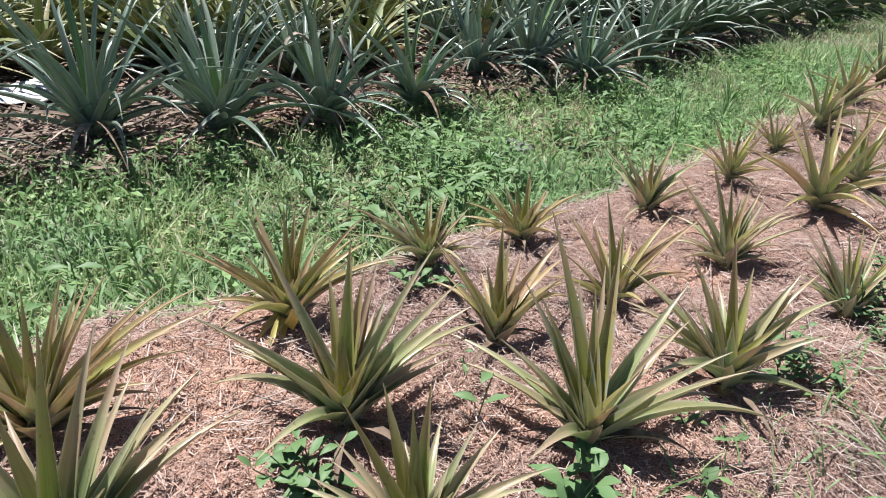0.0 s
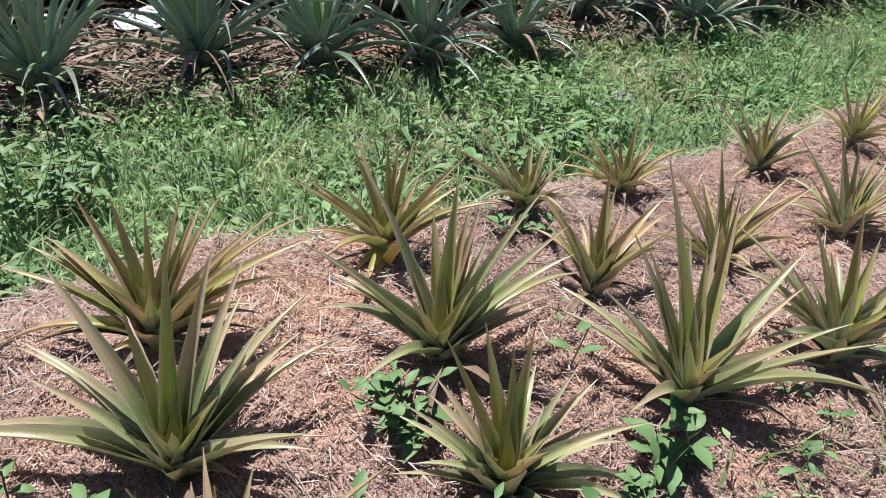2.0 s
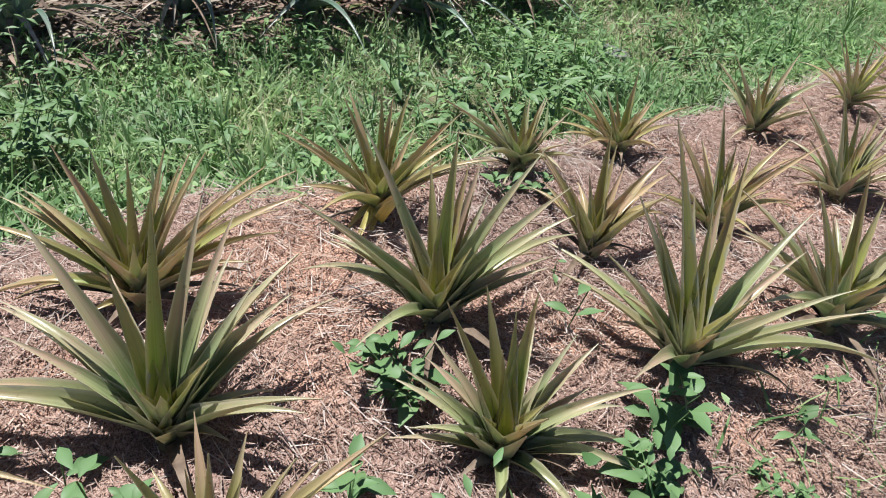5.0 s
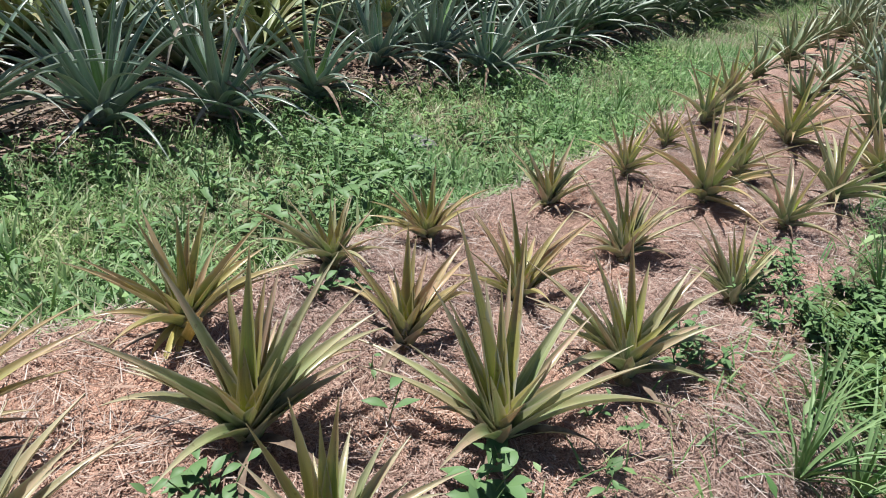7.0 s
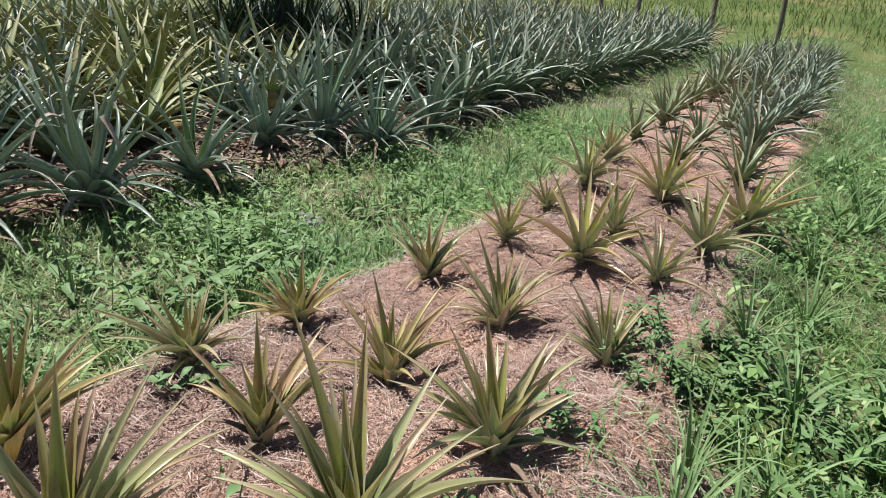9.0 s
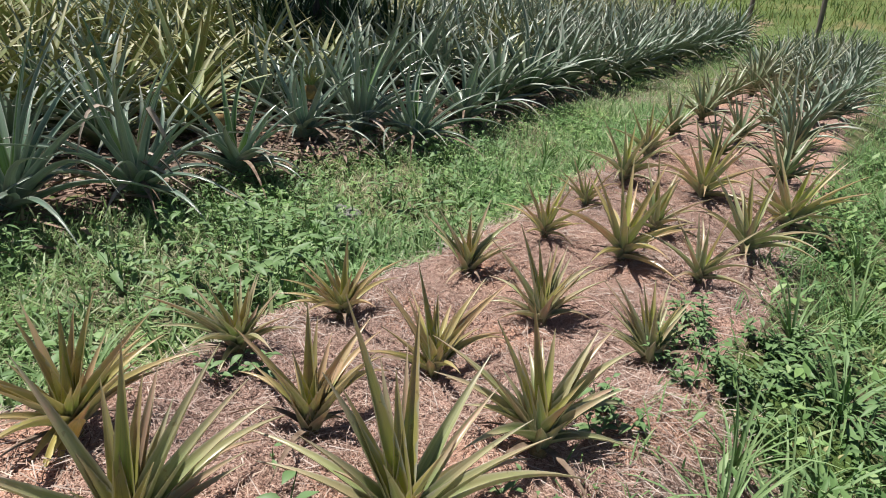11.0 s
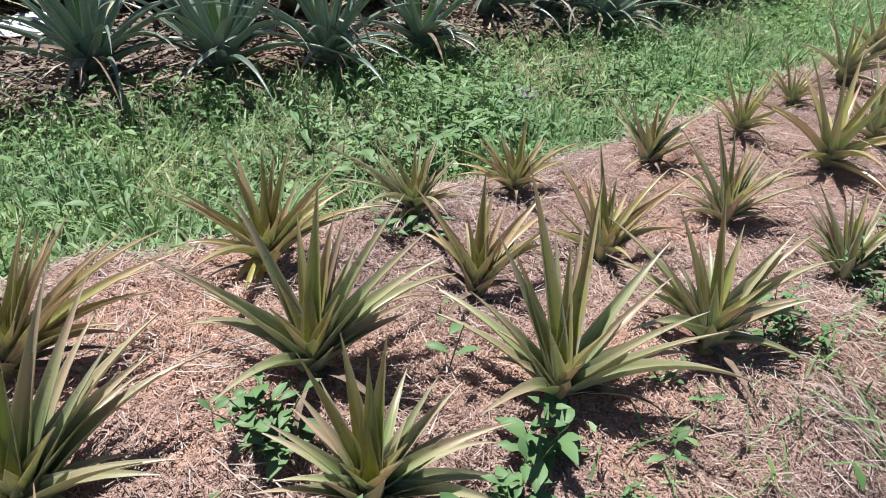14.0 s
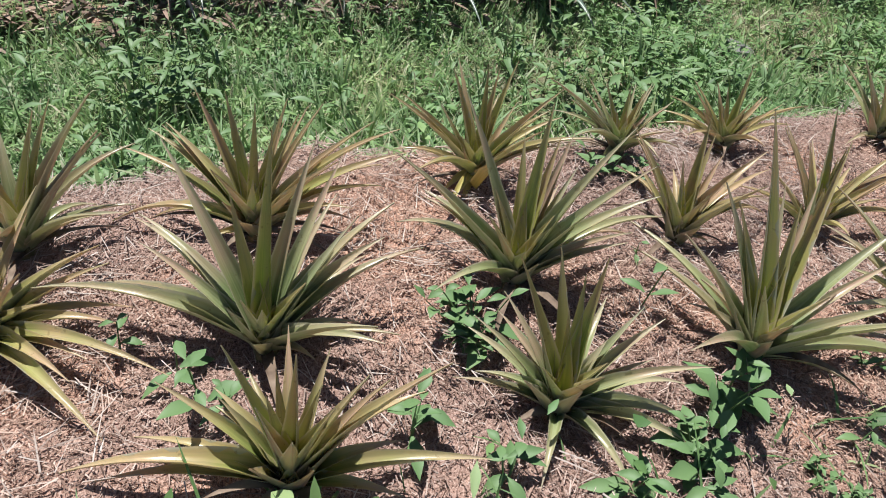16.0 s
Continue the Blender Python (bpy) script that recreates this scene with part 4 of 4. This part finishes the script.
r, at = scatter(14, 100000, -5.0, 4.5, 6.5, 19.0, lambda x, y: weedy(x, y) * (0.25 + 0.75 * step(waves(x, y, 1.6, 24), -0.5, 0.5)))
n = len(at)
tagged(ribbons("path_grass", at, r.uniform(0, 6.28, n), r.uniform(0.4, 1.35, n), r.uniform(0.05, 0.14, n), r.uniform(0.005, 0.011, n), r.uniform(0.05, 0.4, n), grass_skin, 2),
       "green grass on the far end of the path", "grass", kind="stuff")
r, at = scatter(15, 125000, 0.5, 4.4, -2.0, 10.0, lambda x, y: furrow_only(x, y) * (0.3 + 0.7 * step(waves(x, y, 2.2, 22), -0.6, 0.5)))
n = len(at)
tagged(ribbons("furrow_grass", at, r.uniform(0, 6.28, n), r.uniform(0.3, 1.3, n), r.uniform(0.05, 0.17, n), r.uniform(0.003, 0.008, n), r.uniform(0.1, 0.5, n), furrow_skin, 3),
       "rank green grass in the furrow beside the bed", "grass", kind="stuff")
r, at = scatter(16, 45000, -26, 14, 13, 40, lambda x, y: step(np.maximum(y - 17, -x - 8.5), 0, 2))
n = len(at)
tagged(ribbons("meadow_grass", at, r.uniform(0, 6.28, n), r.uniform(0.6, 1.4, n), r.uniform(0.12, 0.42, n), r.uniform(0.014, 0.035, n), r.uniform(0.1, 0.5, n), far_grass_skin, 3),
       "tall yellow-green grass on the slope behind the field", "grass", kind="stuff")


def herb_leaves(name, at, yaw, lift, size, width, skin):
    """Many small pointed oval leaves in one mesh, each folded along its midrib."""
    n = len(yaw)
    ahead = np.stack([np.cos(yaw) * np.cos(lift), np.sin(yaw) * np.cos(lift), np.sin(lift)], 1)
    side = np.stack([-np.sin(yaw), np.cos(yaw), np.zeros(n)], 1)
    up = np.cross(ahead, side)
    size, width = size[:, None], width[:, None]
    rows = [at, at + ahead * size * 0.4 + side * width * 0.5 + up * width * 0.15, at + ahead * size * 0.42, at + ahead * size * 0.4 - side * width * 0.5 + up * width * 0.15,
            at + ahead * size * 0.75 + side * width * 0.32 - up * size * 0.03, at + ahead * size * 0.75 - side * width * 0.32 - up * size * 0.03, at + ahead * size - up * size * 0.12]
    verts = np.stack(rows, 1).reshape(-1, 3)
    tris = np.array([(0, 2, 1), (0, 3, 2), (1, 2, 4), (2, 3, 5), (2, 6, 4), (2, 5, 6)])
    faces = (np.arange(n)[:, None, None] * 7 + tris[None]).reshape(-1, 3)
    return mesh_object(name, verts, faces, skin)


# low creeping herbs
r, at = scatter(17, 40000, -1.9, 0.0, -1.2, 6.0, lambda x, y: path_only(x, y) * (0.15 + 0.85 * step(waves(x, y, 3.1, 31), -0.1, 0.6)))
n = len(at)
at[:, 2] += r.uniform(0.01, 0.07, n)
tagged(herb_leaves("creeping_herbs", at, r.uniform(0, 6.28, n), r.uniform(-0.2, 0.7, n), 0.018 + 0.06 * r.uniform(0, 1, n) ** 2, 0.009 + 0.026 * r.uniform(0, 1, n) ** 2, herb_skin), "low leafy green herbs among the path grass", "weeds", kind="stuff")
r, at = scatter(18, 30000, 0.6, 4.0, -0.5, 9.0, lambda x, y: furrow_only(x, y) * (0.2 + 0.8 * step(waves(x, y, 2.4, 32), -0.2, 0.5)))
n = len(at)
at[:, 2] += r.uniform(0.0, 0.13, n)
tagged(herb_leaves("creeping_herbs", at, r.uniform(0, 6.28, n), r.uniform(-0.6, 1.0, n), 0.025 + 0.06 * r.uniform(0, 1, n) ** 1.5, 0.010 + 0.024 * r.uniform(0, 1, n) ** 1.5, herb_skin), "leafy green herbs filling the furrow", "weeds", kind="stuff")


def herb_plant(seed, x, y, tall, leaf, count, branches=1, label="bright green broadleaf weed", broad=0.40):
    """An upright weed: stems and opposite pairs of pointed oval leaves on short stalks, each a part; leaves grow smaller up the stem."""
    rng = random.Random(seed)
    plant = plant_empty("broadleaf_weed", x, y)
    for b in range(branches):
        lean, turn = (rng.uniform(0.05, 0.25) if branches == 1 else rng.uniform(0.35, 1.1)), rng.uniform(0, 6.28)
        high = tall * rng.uniform(0.70, 1.05)
        way = np.array([math.cos(turn) * lean, math.sin(turn) * lean, 1.0])
        way /= np.linalg.norm(way)
        verts, faces, uvs = leaf_shape((0, 0, -0.02), way * high * 0.5, way * high, 0.005, 4, 0.0, 0, 0.0025, 0.4)
        mesh_object("stem", verts, faces, weed_skin, plant, uvs)
        pairs = max(2, count // 2)
        for k in range(pairs):
            t = 0.30 + 0.70 * k / (pairs - 1)
            grown = leaf * (1.10 - 0.55 * t) * rng.uniform(0.65, 1.2)
            for flip in (0, 1):
                if rng.random() < 0.12:
                    continue
                a = turn + 1.57 * k + 3.1416 * flip + rng.uniform(-0.55, 0.55)
                up = rng.uniform(-0.25, 0.45) + 0.55 * t * rng.uniform(0.3, 1.0)
                out = np.array([math.cos(a) * math.cos(up), math.sin(a) * math.cos(up), math.sin(up)])
                p0 = way * high * t + out * grown * 0.12
                tip = p0 + out * grown - np.array([0, 0, grown * rng.uniform(0.10, 0.45)])
                verts, faces, uvs = leaf_shape(p0, p0 + out * grown * 0.55, tip, grown * broad * rng.uniform(0.8, 1.15), 6, 0.26, rng.uniform(-0.5, 0.5), 0.0008, 0.40, clasp=0.12)
                mesh_object("leaf", verts, faces, weed_skin, plant, uvs)
    return tagged(plant, label, "weed", "weeds")


# herbs that stand out on and beside the bed
HERBS = [(0.45, 0.57, 0.13, 0.085, 6, 3), (0.43, 0.54, 0.10, 0.075, 6, 2), (0.49, 0.59, 0.08, 0.070, 6, 3), (0.75, 0.92, 0.12, 0.095, 6, 2), (0.80, 0.87, 0.10, 0.085, 6, 3), (0.85, 0.82, 0.09, 0.075, 6, 3),
         (0.69, 1.02, 0.13, 0.115, 4, 1), (0.72, 0.98, 0.10, 0.095, 6, 2), (0.50, 0.05, 0.15, 0.085, 6, 1), (0.40, 0.00, 0.14, 0.095, 4, 1), (0.53, 0.09, 0.10, 0.065, 6, 1), (0.65, 0.37, 0.12, 0.095, 6, 2),
         (0.77, 0.50, 0.10, 0.080, 6, 2), (0.84, 0.69, 0.07, 0.075, 6, 3), (0.45, 0.96, 0.17, 0.085, 4, 1), (0.90, 1.07, 0.05, 0.030, 8, 4), (0.94, 1.12, 0.04, 0.028, 8, 4),
         (0.72, 1.36, 0.07, 0.050, 4, 2), (0.80, 1.40, 0.04, 0.040, 4, 2), (0.74, 1.74, 0.08, 0.065, 6, 3), (0.80, 1.80, 0.08, 0.060, 6, 3), (0.70, 1.82, 0.09, 0.060, 6, 3), (0.86, 1.20, 0.05, 0.055, 4, 1),
         (0.29, -0.10, 0.11, 0.060, 6, 1), (-0.05, 1.16, 0.11, 0.075, 6, 3), (-0.02, 1.22, 0.08, 0.060, 6, 2), (0.30, 1.04, 0.05, 0.050, 4, 1)]
for k, (x, y, tall, leaf, count, branches) in enumerate(HERBS):
    herb_plant(700 + k, x, y, tall, leaf, count, branches, "broadleaf weed with bright green pointed leaves in the mulch", 0.48)
rng = random.Random(72)
for k in range(46):
    y = rng.uniform(-0.8, 4.2)
    x = rng.uniform(float(old_row(y)) + 0.35, float(bed_middle(y)) - 0.66)
    herb_plant(740 + k, x, y, rng.uniform(0.10, 0.26), rng.uniform(0.07, 0.12), rng.choice((6, 8)), rng.choice((1, 1, 2)), "upright leafy green weed on the grassy path", 0.36)
for k in range(14):
    a, rad = rng.uniform(0, 6.28), 0.22 * rng.random() ** 0.5
    herb_plant(860 + k, -1.12 + rad * math.cos(a), 0.0 + rad * math.sin(a), rng.uniform(0.25, 0.52), rng.uniform(0.065, 0.10), 10, rng.choice((1, 2)), "tall bushy green weed beside the grassy path")
for k in range(16):
    herb_plant(880 + k, rng.uniform(-1.15, -0.62), rng.uniform(1.35, 2.25), rng.uniform(0.16, 0.30), rng.uniform(0.09, 0.14), 8, rng.choice((1, 2)), "leafy green weed with long pointed leaves on the path", 0.36)
for k in range(22):
    a, rad = rng.uniform(0, 6.28), 0.25 * rng.random() ** 0.5
    herb_plant(1200 + k, 0.90 + rad * math.cos(a), 2.42 + 1.5 * rad * math.sin(a), rng.uniform(0.06, 0.16), rng.uniform(0.045, 0.07), 8, 4, "bushy leafy green weed at the bed's edge")
for k in range(18):
    y = rng.uniform(11.5, 16.0)
    herb_plant(1600 + k, float(bed_middle(y)) - rng.uniform(0.9, 1.7), y, rng.uniform(0.25, 0.55), rng.uniform(0.12, 0.18), 8, 2, "bushy green weed at the far end of the path", 0.45)
for k in range(56):
    y = rng.uniform(2.4, 9.0)
    x = rng.uniform(float(bed_middle(y)) + 0.8, float(bed_middle(y)) + 2.0)
    herb_plant(800 + k, x, y, rng.uniform(0.10, 0.24), rng.uniform(0.05, 0.09), 8, rng.choice((2, 3)), "bushy leafy green weed in the furrow")


def flowering_weed(seed, x, y, tall):
    """A weed with a whorl of long narrow leaves under a small head of pale yellow blossoms."""
    plant = herb_plant(seed, x, y, tall, 0.17, 8, 2, "tall weed with long narrow leaves and a pale yellow flower head", 0.17)
    rng = random.Random(seed)
    for k in range(9):
        a = 2.4 * k
        at = np.array([0.022 * math.sqrt(k) * math.cos(a), 0.022 * math.sqrt(k) * math.sin(a), tall * 0.95 + rng.uniform(0, 0.02)])
        verts, faces, uvs = leaf_shape(at, at + (0, 0, 0.008), at + np.array([0.006 * math.cos(a), 0.006 * math.sin(a), 0.018]), 0.010, 4, 0.4, 0, 0.002, 0.5, side=(math.sin(a), -math.cos(a), 0))
        mesh_object("blossom", verts, faces, blossom_skin, plant, uvs)
    return plant


for k, (x, y, tall) in enumerate(((1.24, 2.42, 0.30), (1.38, 2.30, 0.24), (1.45, 2.75, 0.30), (1.20, 2.05, 0.18))):
    flowering_weed(1700 + k, x, y, tall)


def grass_tuft(seed, x, y, blades, long, width, label="tuft of arching green grass", spread=(20, 72), skin=grass_skin):
    rng = random.Random(seed)
    tuft = plant_empty("grass_tuft", x, y)
    for k in range(blades):
        up = rng.uniform(*spread)
        size = long * rng.uniform(0.6, 1.1)
        p0, p1, p2 = leaf_bend(rng, rng.uniform(0, 360), size * math.cos(radians(up)), size * math.sin(radians(up)), 0.0, 0.006)
        p1[2] += 0.15 * size
        verts, faces, uvs = leaf_shape(p0, p1, p2, width * rng.uniform(0.7, 1.2), 5, 0.3, rng.uniform(-0.6, 0.6), 0.0006)
        mesh_object("blade", verts, faces, skin, tuft, uvs)
    return tagged(tuft, label, "grass", "grass tufts")


TUFTS = [(1.10, 1.72, 30, 0.34, 0.010), (1.22, 1.85, 26, 0.34, 0.011), (1.05, 1.98, 16, 0.30, 0.011), (0.98, 2.75, 14, 0.30, 0.012), (1.10, 3.3, 20, 0.34, 0.010), (1.25, 2.1, 20, 0.30, 0.010), (-1.05, 4.35, 26, 0.26, 0.009), (-0.92, 4.1, 20, 0.22, 0.008),
         (-0.62, 1.5, 8, 0.26, 0.010), (-0.75, 0.5, 9, 0.24, 0.016), (-0.70, 2.1, 9, 0.20, 0.008), (-0.85, 1.0, 8, 0.22, 0.008), (-0.60, 0.1, 9, 0.22, 0.010), (-0.55, 2.75, 8, 0.2, 0.008), (1.0, 3.9, 18, 0.3, 0.01)]
for k, (x, y, blades, long, width) in enumerate(TUFTS):
    grass_tuft(900 + k, x, y, blades, long, width)

rng = random.Random(74)
for k in range(40):
    y = rng.uniform(-0.7, 3.0)
    x = float(bed_middle(y)) - rng.uniform(0.66, 0.86)
    if k % 2:
        grass_tuft(1750 + k, x, y, rng.randrange(8, 14), rng.uniform(0.16, 0.28), rng.uniform(0.007, 0.012), "tuft of green grass leaning over the bed's edge")
    else:
        herb_plant(1750 + k, x, y, rng.uniform(0.10, 0.20), rng.uniform(0.07, 0.11), 6, rng.choice((1, 2)), "leafy green weed leaning over the bed's edge", 0.40)

rng = random.Random(73)
for k in range(44):
    y = rng.uniform(-0.6, 4.4)
    x = rng.uniform(float(old_row(y)) + 0.75, float(bed_middle(y)) - 0.62)
    grass_tuft(1300 + k, x, y, rng.randrange(5, 11), rng.uniform(0.14, 0.26), rng.uniform(0.006, 0.013), "small tuft of broad-bladed green grass on the path")

for k in range(46):
    y = rng.uniform(1.9, 6.5)
    x = float(bed_middle(y)) + rng.uniform(0.95, 2.3)
    grass_tuft(1400 + k, x, y, rng.randrange(12, 18), rng.uniform(0.20, 0.36), rng.uniform(0.011, 0.019), "bright green tuft of broad-bladed grass in the furrow", (12, 66), furrow_skin)

# ---- far things ----


def fence_post(x, y, tall, wide, lean):
    rng = random.Random(int(x * 10))
    verts, faces = [], []
    for k in range(5):
        for q in range(7):
            a = 2 * math.pi * q / 7
            rad = wide / 2 * (1 + 0.15 * math.sin(3 * q + k))
            verts.append((rad * math.cos(a) + lean * k / 4, rad * math.sin(a), -0.2 + (tall + 0.2) * k / 4))
    for k in range(4):
        for q in range(7):
            faces.append((k * 7 + q, k * 7 + (q + 1) % 7, k * 7 + 7 + (q + 1) % 7, k * 7 + 7 + q))
    faces.append(tuple(range(28, 35)))
    ob = mesh_object("fence_post", verts, faces, post_skin)
    ob.location = (x, y, float(land(x, y)))
    return tagged(ob, "weathered grey wooden fence post behind the field", "fence post", "fence posts")


for x, y, tall, wide, lean in ((-7.19, 12.82, 1.7, 0.15, 0.02), (-7.56, 16.5, 1.4, 0.12, 0.0), (-6.84, 17.5, 1.4, 0.11, 0.03), (-6.0, 18.0, 1.5, 0.12, -0.02), (-4.23, 18.5, 1.4, 0.10, 0.0), (-2.6, 18.5, 1.6, 0.10, -0.08)):
    fence_post(x, y, tall, wide, lean)


def dark_tree(x, y):
    """A low tree with a dark trunk and drooping dark leaves, standing among the grown plants."""
    rng = random.Random(5)
    tree = plant_empty("tree", x, y)
    lines = [((0, 0, -0.1), (0.02, 0.05, 1.4), (-0.1, 0.0, 3.2), 0.22)]
    for k in range(9):
        a, h = 2 * math.pi * k / 9 + rng.uniform(-0.3, 0.3), rng.uniform(1.7, 2.8)
        lines.append(((0, 0, h), (0.5 * math.cos(a), 0.5 * math.sin(a), h + 0.5), (1.2 * math.cos(a), 1.2 * math.sin(a), h - 0.1), 0.05))
    for k, (p0, p1, p2, w) in enumerate(lines):
        curve = bpy.data.curves.new("limb", "CURVE")
        curve.dimensions, curve.bevel_depth, curve.bevel_resolution = "3D", w / 2, 2
        spline = curve.splines.new("POLY")
        spline.points.add(6)
        for i in range(7):
            t = i / 6
            c = [(1 - t) ** 2 * a + 2 * t * (1 - t) * b + t * t * d for a, b, d in zip(p0, p1, p2)]
            spline.points[i].co, spline.points[i].radius = (*c, 1), 1 - 0.6 * t
        limb = new("trunk" if k == 0 else "limb", curve)
        curve.materials.append(bark_skin)
        limb.parent = tree
    r = np.random.RandomState(9)
    n = 3600
    a, rad, h = r.uniform(0, 6.28, n), 1.15 * r.uniform(0, 1, n) ** 0.6, r.uniform(1.35, 3.6, n)
    ok = rad < 0.45 + 0.85 * np.sin(np.clip((h - 1.2) / 2.5, 0, 1) * 3.14)
    a, rad, h = a[ok], rad[ok], h[ok]
    at = np.stack([rad * np.cos(a) - 0.5, rad * np.sin(a), h], 1)
    n = len(a)
    crown = herb_leaves("crown", at, a + r.normal(0, 0.7, n), r.uniform(-1.2, 0.3, n), r.uniform(0.12, 0.28, n), r.uniform(0.04, 0.09, n), shrub_skin)
    crown.parent = tree
    return tagged(tree, "low tree with dark trunk and dense dark leaves", "tree")


dark_tree(-4.9, 5.5)
rng = random.Random(77)
for k in range(34):
    a, rad = rng.uniform(0, 6.28), 0.20 + 0.85 * rng.random()
    grass_tuft(1500 + k, -4.9 + rad * math.cos(a), 5.5 + rad * math.sin(a), 11, rng.uniform(0.8, 1.35), 0.034, "dark leafy shoots growing thickly at the tree's foot", (35, 80), shrub_skin)


def flat_stone(x, y):
    bm = bmesh.new()
    bmesh.ops.create_icosphere(bm, subdivisions=2, radius=0.1)
    for v in bm.verts:
        k = 1 + 0.18 * noise.noise(v.co * 14)
        v.co = Vector((v.co.x * k * 1.25, v.co.y * k * 0.8, v.co.z * 0.16))
    data = bpy.data.meshes.new("stone")
    bm.to_mesh(data)
    bm.free()
    data.materials.append(stone_material())
    ob = new("stone", data)
    ob.location = (x, y, float(land(x, y)) + 0.008)
    return tagged(ob, "flat grey stone half sunk in the grassy path", "stone")


flat_stone(-1.18, 2.57)


def white_sheet(x, y):
    """A crumpled piece of white plastic on the ground among the grown plants."""
    m, node, link, shader = material("white_plastic", 0.4, 0.4)
    coords = node("ShaderNodeTexCoord")
    dirt = node("ShaderNodeTexNoise", Scale=9.0, Detail=5.0)
    link(coords.outputs["Object"], dirt.inputs["Vector"])
    link(ramp(node, link, dirt.outputs[0], [(0.3, (0.62, 0.60, 0.56)), (0.6, (0.82, 0.82, 0.82))]), shader.inputs["Base Color"])
    nx, ny = 22, 16
    gx, gy = np.meshgrid(np.linspace(-0.22, 0.22, nx), np.linspace(-0.16, 0.16, ny))
    gz = 0.035 + 0.03 * waves(gx, gy, 14.0, 51) + 0.012 * waves(gx, gy, 45.0, 52)
    top = np.stack([gx + 0.02 * waves(gx, gy, 12.0, 53), gy + 0.02 * waves(gx, gy, 12.0, 54), np.maximum(gz, 0.004)], -1).reshape(-1, 3)
    i = (np.arange(ny - 1)[:, None] * nx + np.arange(nx - 1)[None]).ravel()
    ob = mesh_object("plastic_sheet", top, np.stack([i, i + 1, i + nx + 1, i + nx], 1), m)
    thick = ob.modifiers.new("thickness", "SOLIDIFY")
    thick.thickness = 0.003
    ob.location = (x, y, float(land(x, y)) + 0.005)
    return tagged(ob, "crumpled white plastic sheet lying among the grown plants", "plastic sheet")


white_sheet(-2.95, 0.60)


def fruit_on(plant, x, y, z, size, crowned):
    """A pineapple fruit on its stalk: body of raised eyes and a tuft of short leaves."""
    rind = fruit_material()
    verts, faces = [], []
    for k in range(15):
        t = k / 14
        rad = size * 0.5 * (math.sin(math.pi * (0.08 + 0.84 * t)) ** 0.6)
        for q in range(16):
            a = 2 * math.pi * (q + 0.5 * (k % 2)) / 16
            bulge = 1 + 0.07 * ((q + k) % 2)
            verts.append((rad * bulge * math.cos(a), rad * bulge * math.sin(a), size * 1.2 * t))
    for k in range(14):
        for q in range(16):
            faces.append((k * 16 + q, k * 16 + (q + 1) % 16, k * 16 + 16 + (q + 1) % 16, k * 16 + 16 + q))
    fruit = mesh_object("fruit", verts, faces, rind, plant)
    fruit.location = (x, y, z)
    tagged(fruit, "ripening orange-brown pineapple fruit")
    if crowned:
        v, f, u = joined_rosette(random.Random(3), random_leaves(random.Random(3), 20, size * 1.5, 30, 85), 0.02, 4, 0.0)
        crown = mesh_object("crown", v, f, golden_far, fruit, u)
        crown.location = (0, 0, size * 1.15)


fruit_on(grown[7], -0.05, 0.10, 0.26, 0.085, True)
fruit_on(grown[4], -0.24, 0.05, 0.20, 0.075, False)
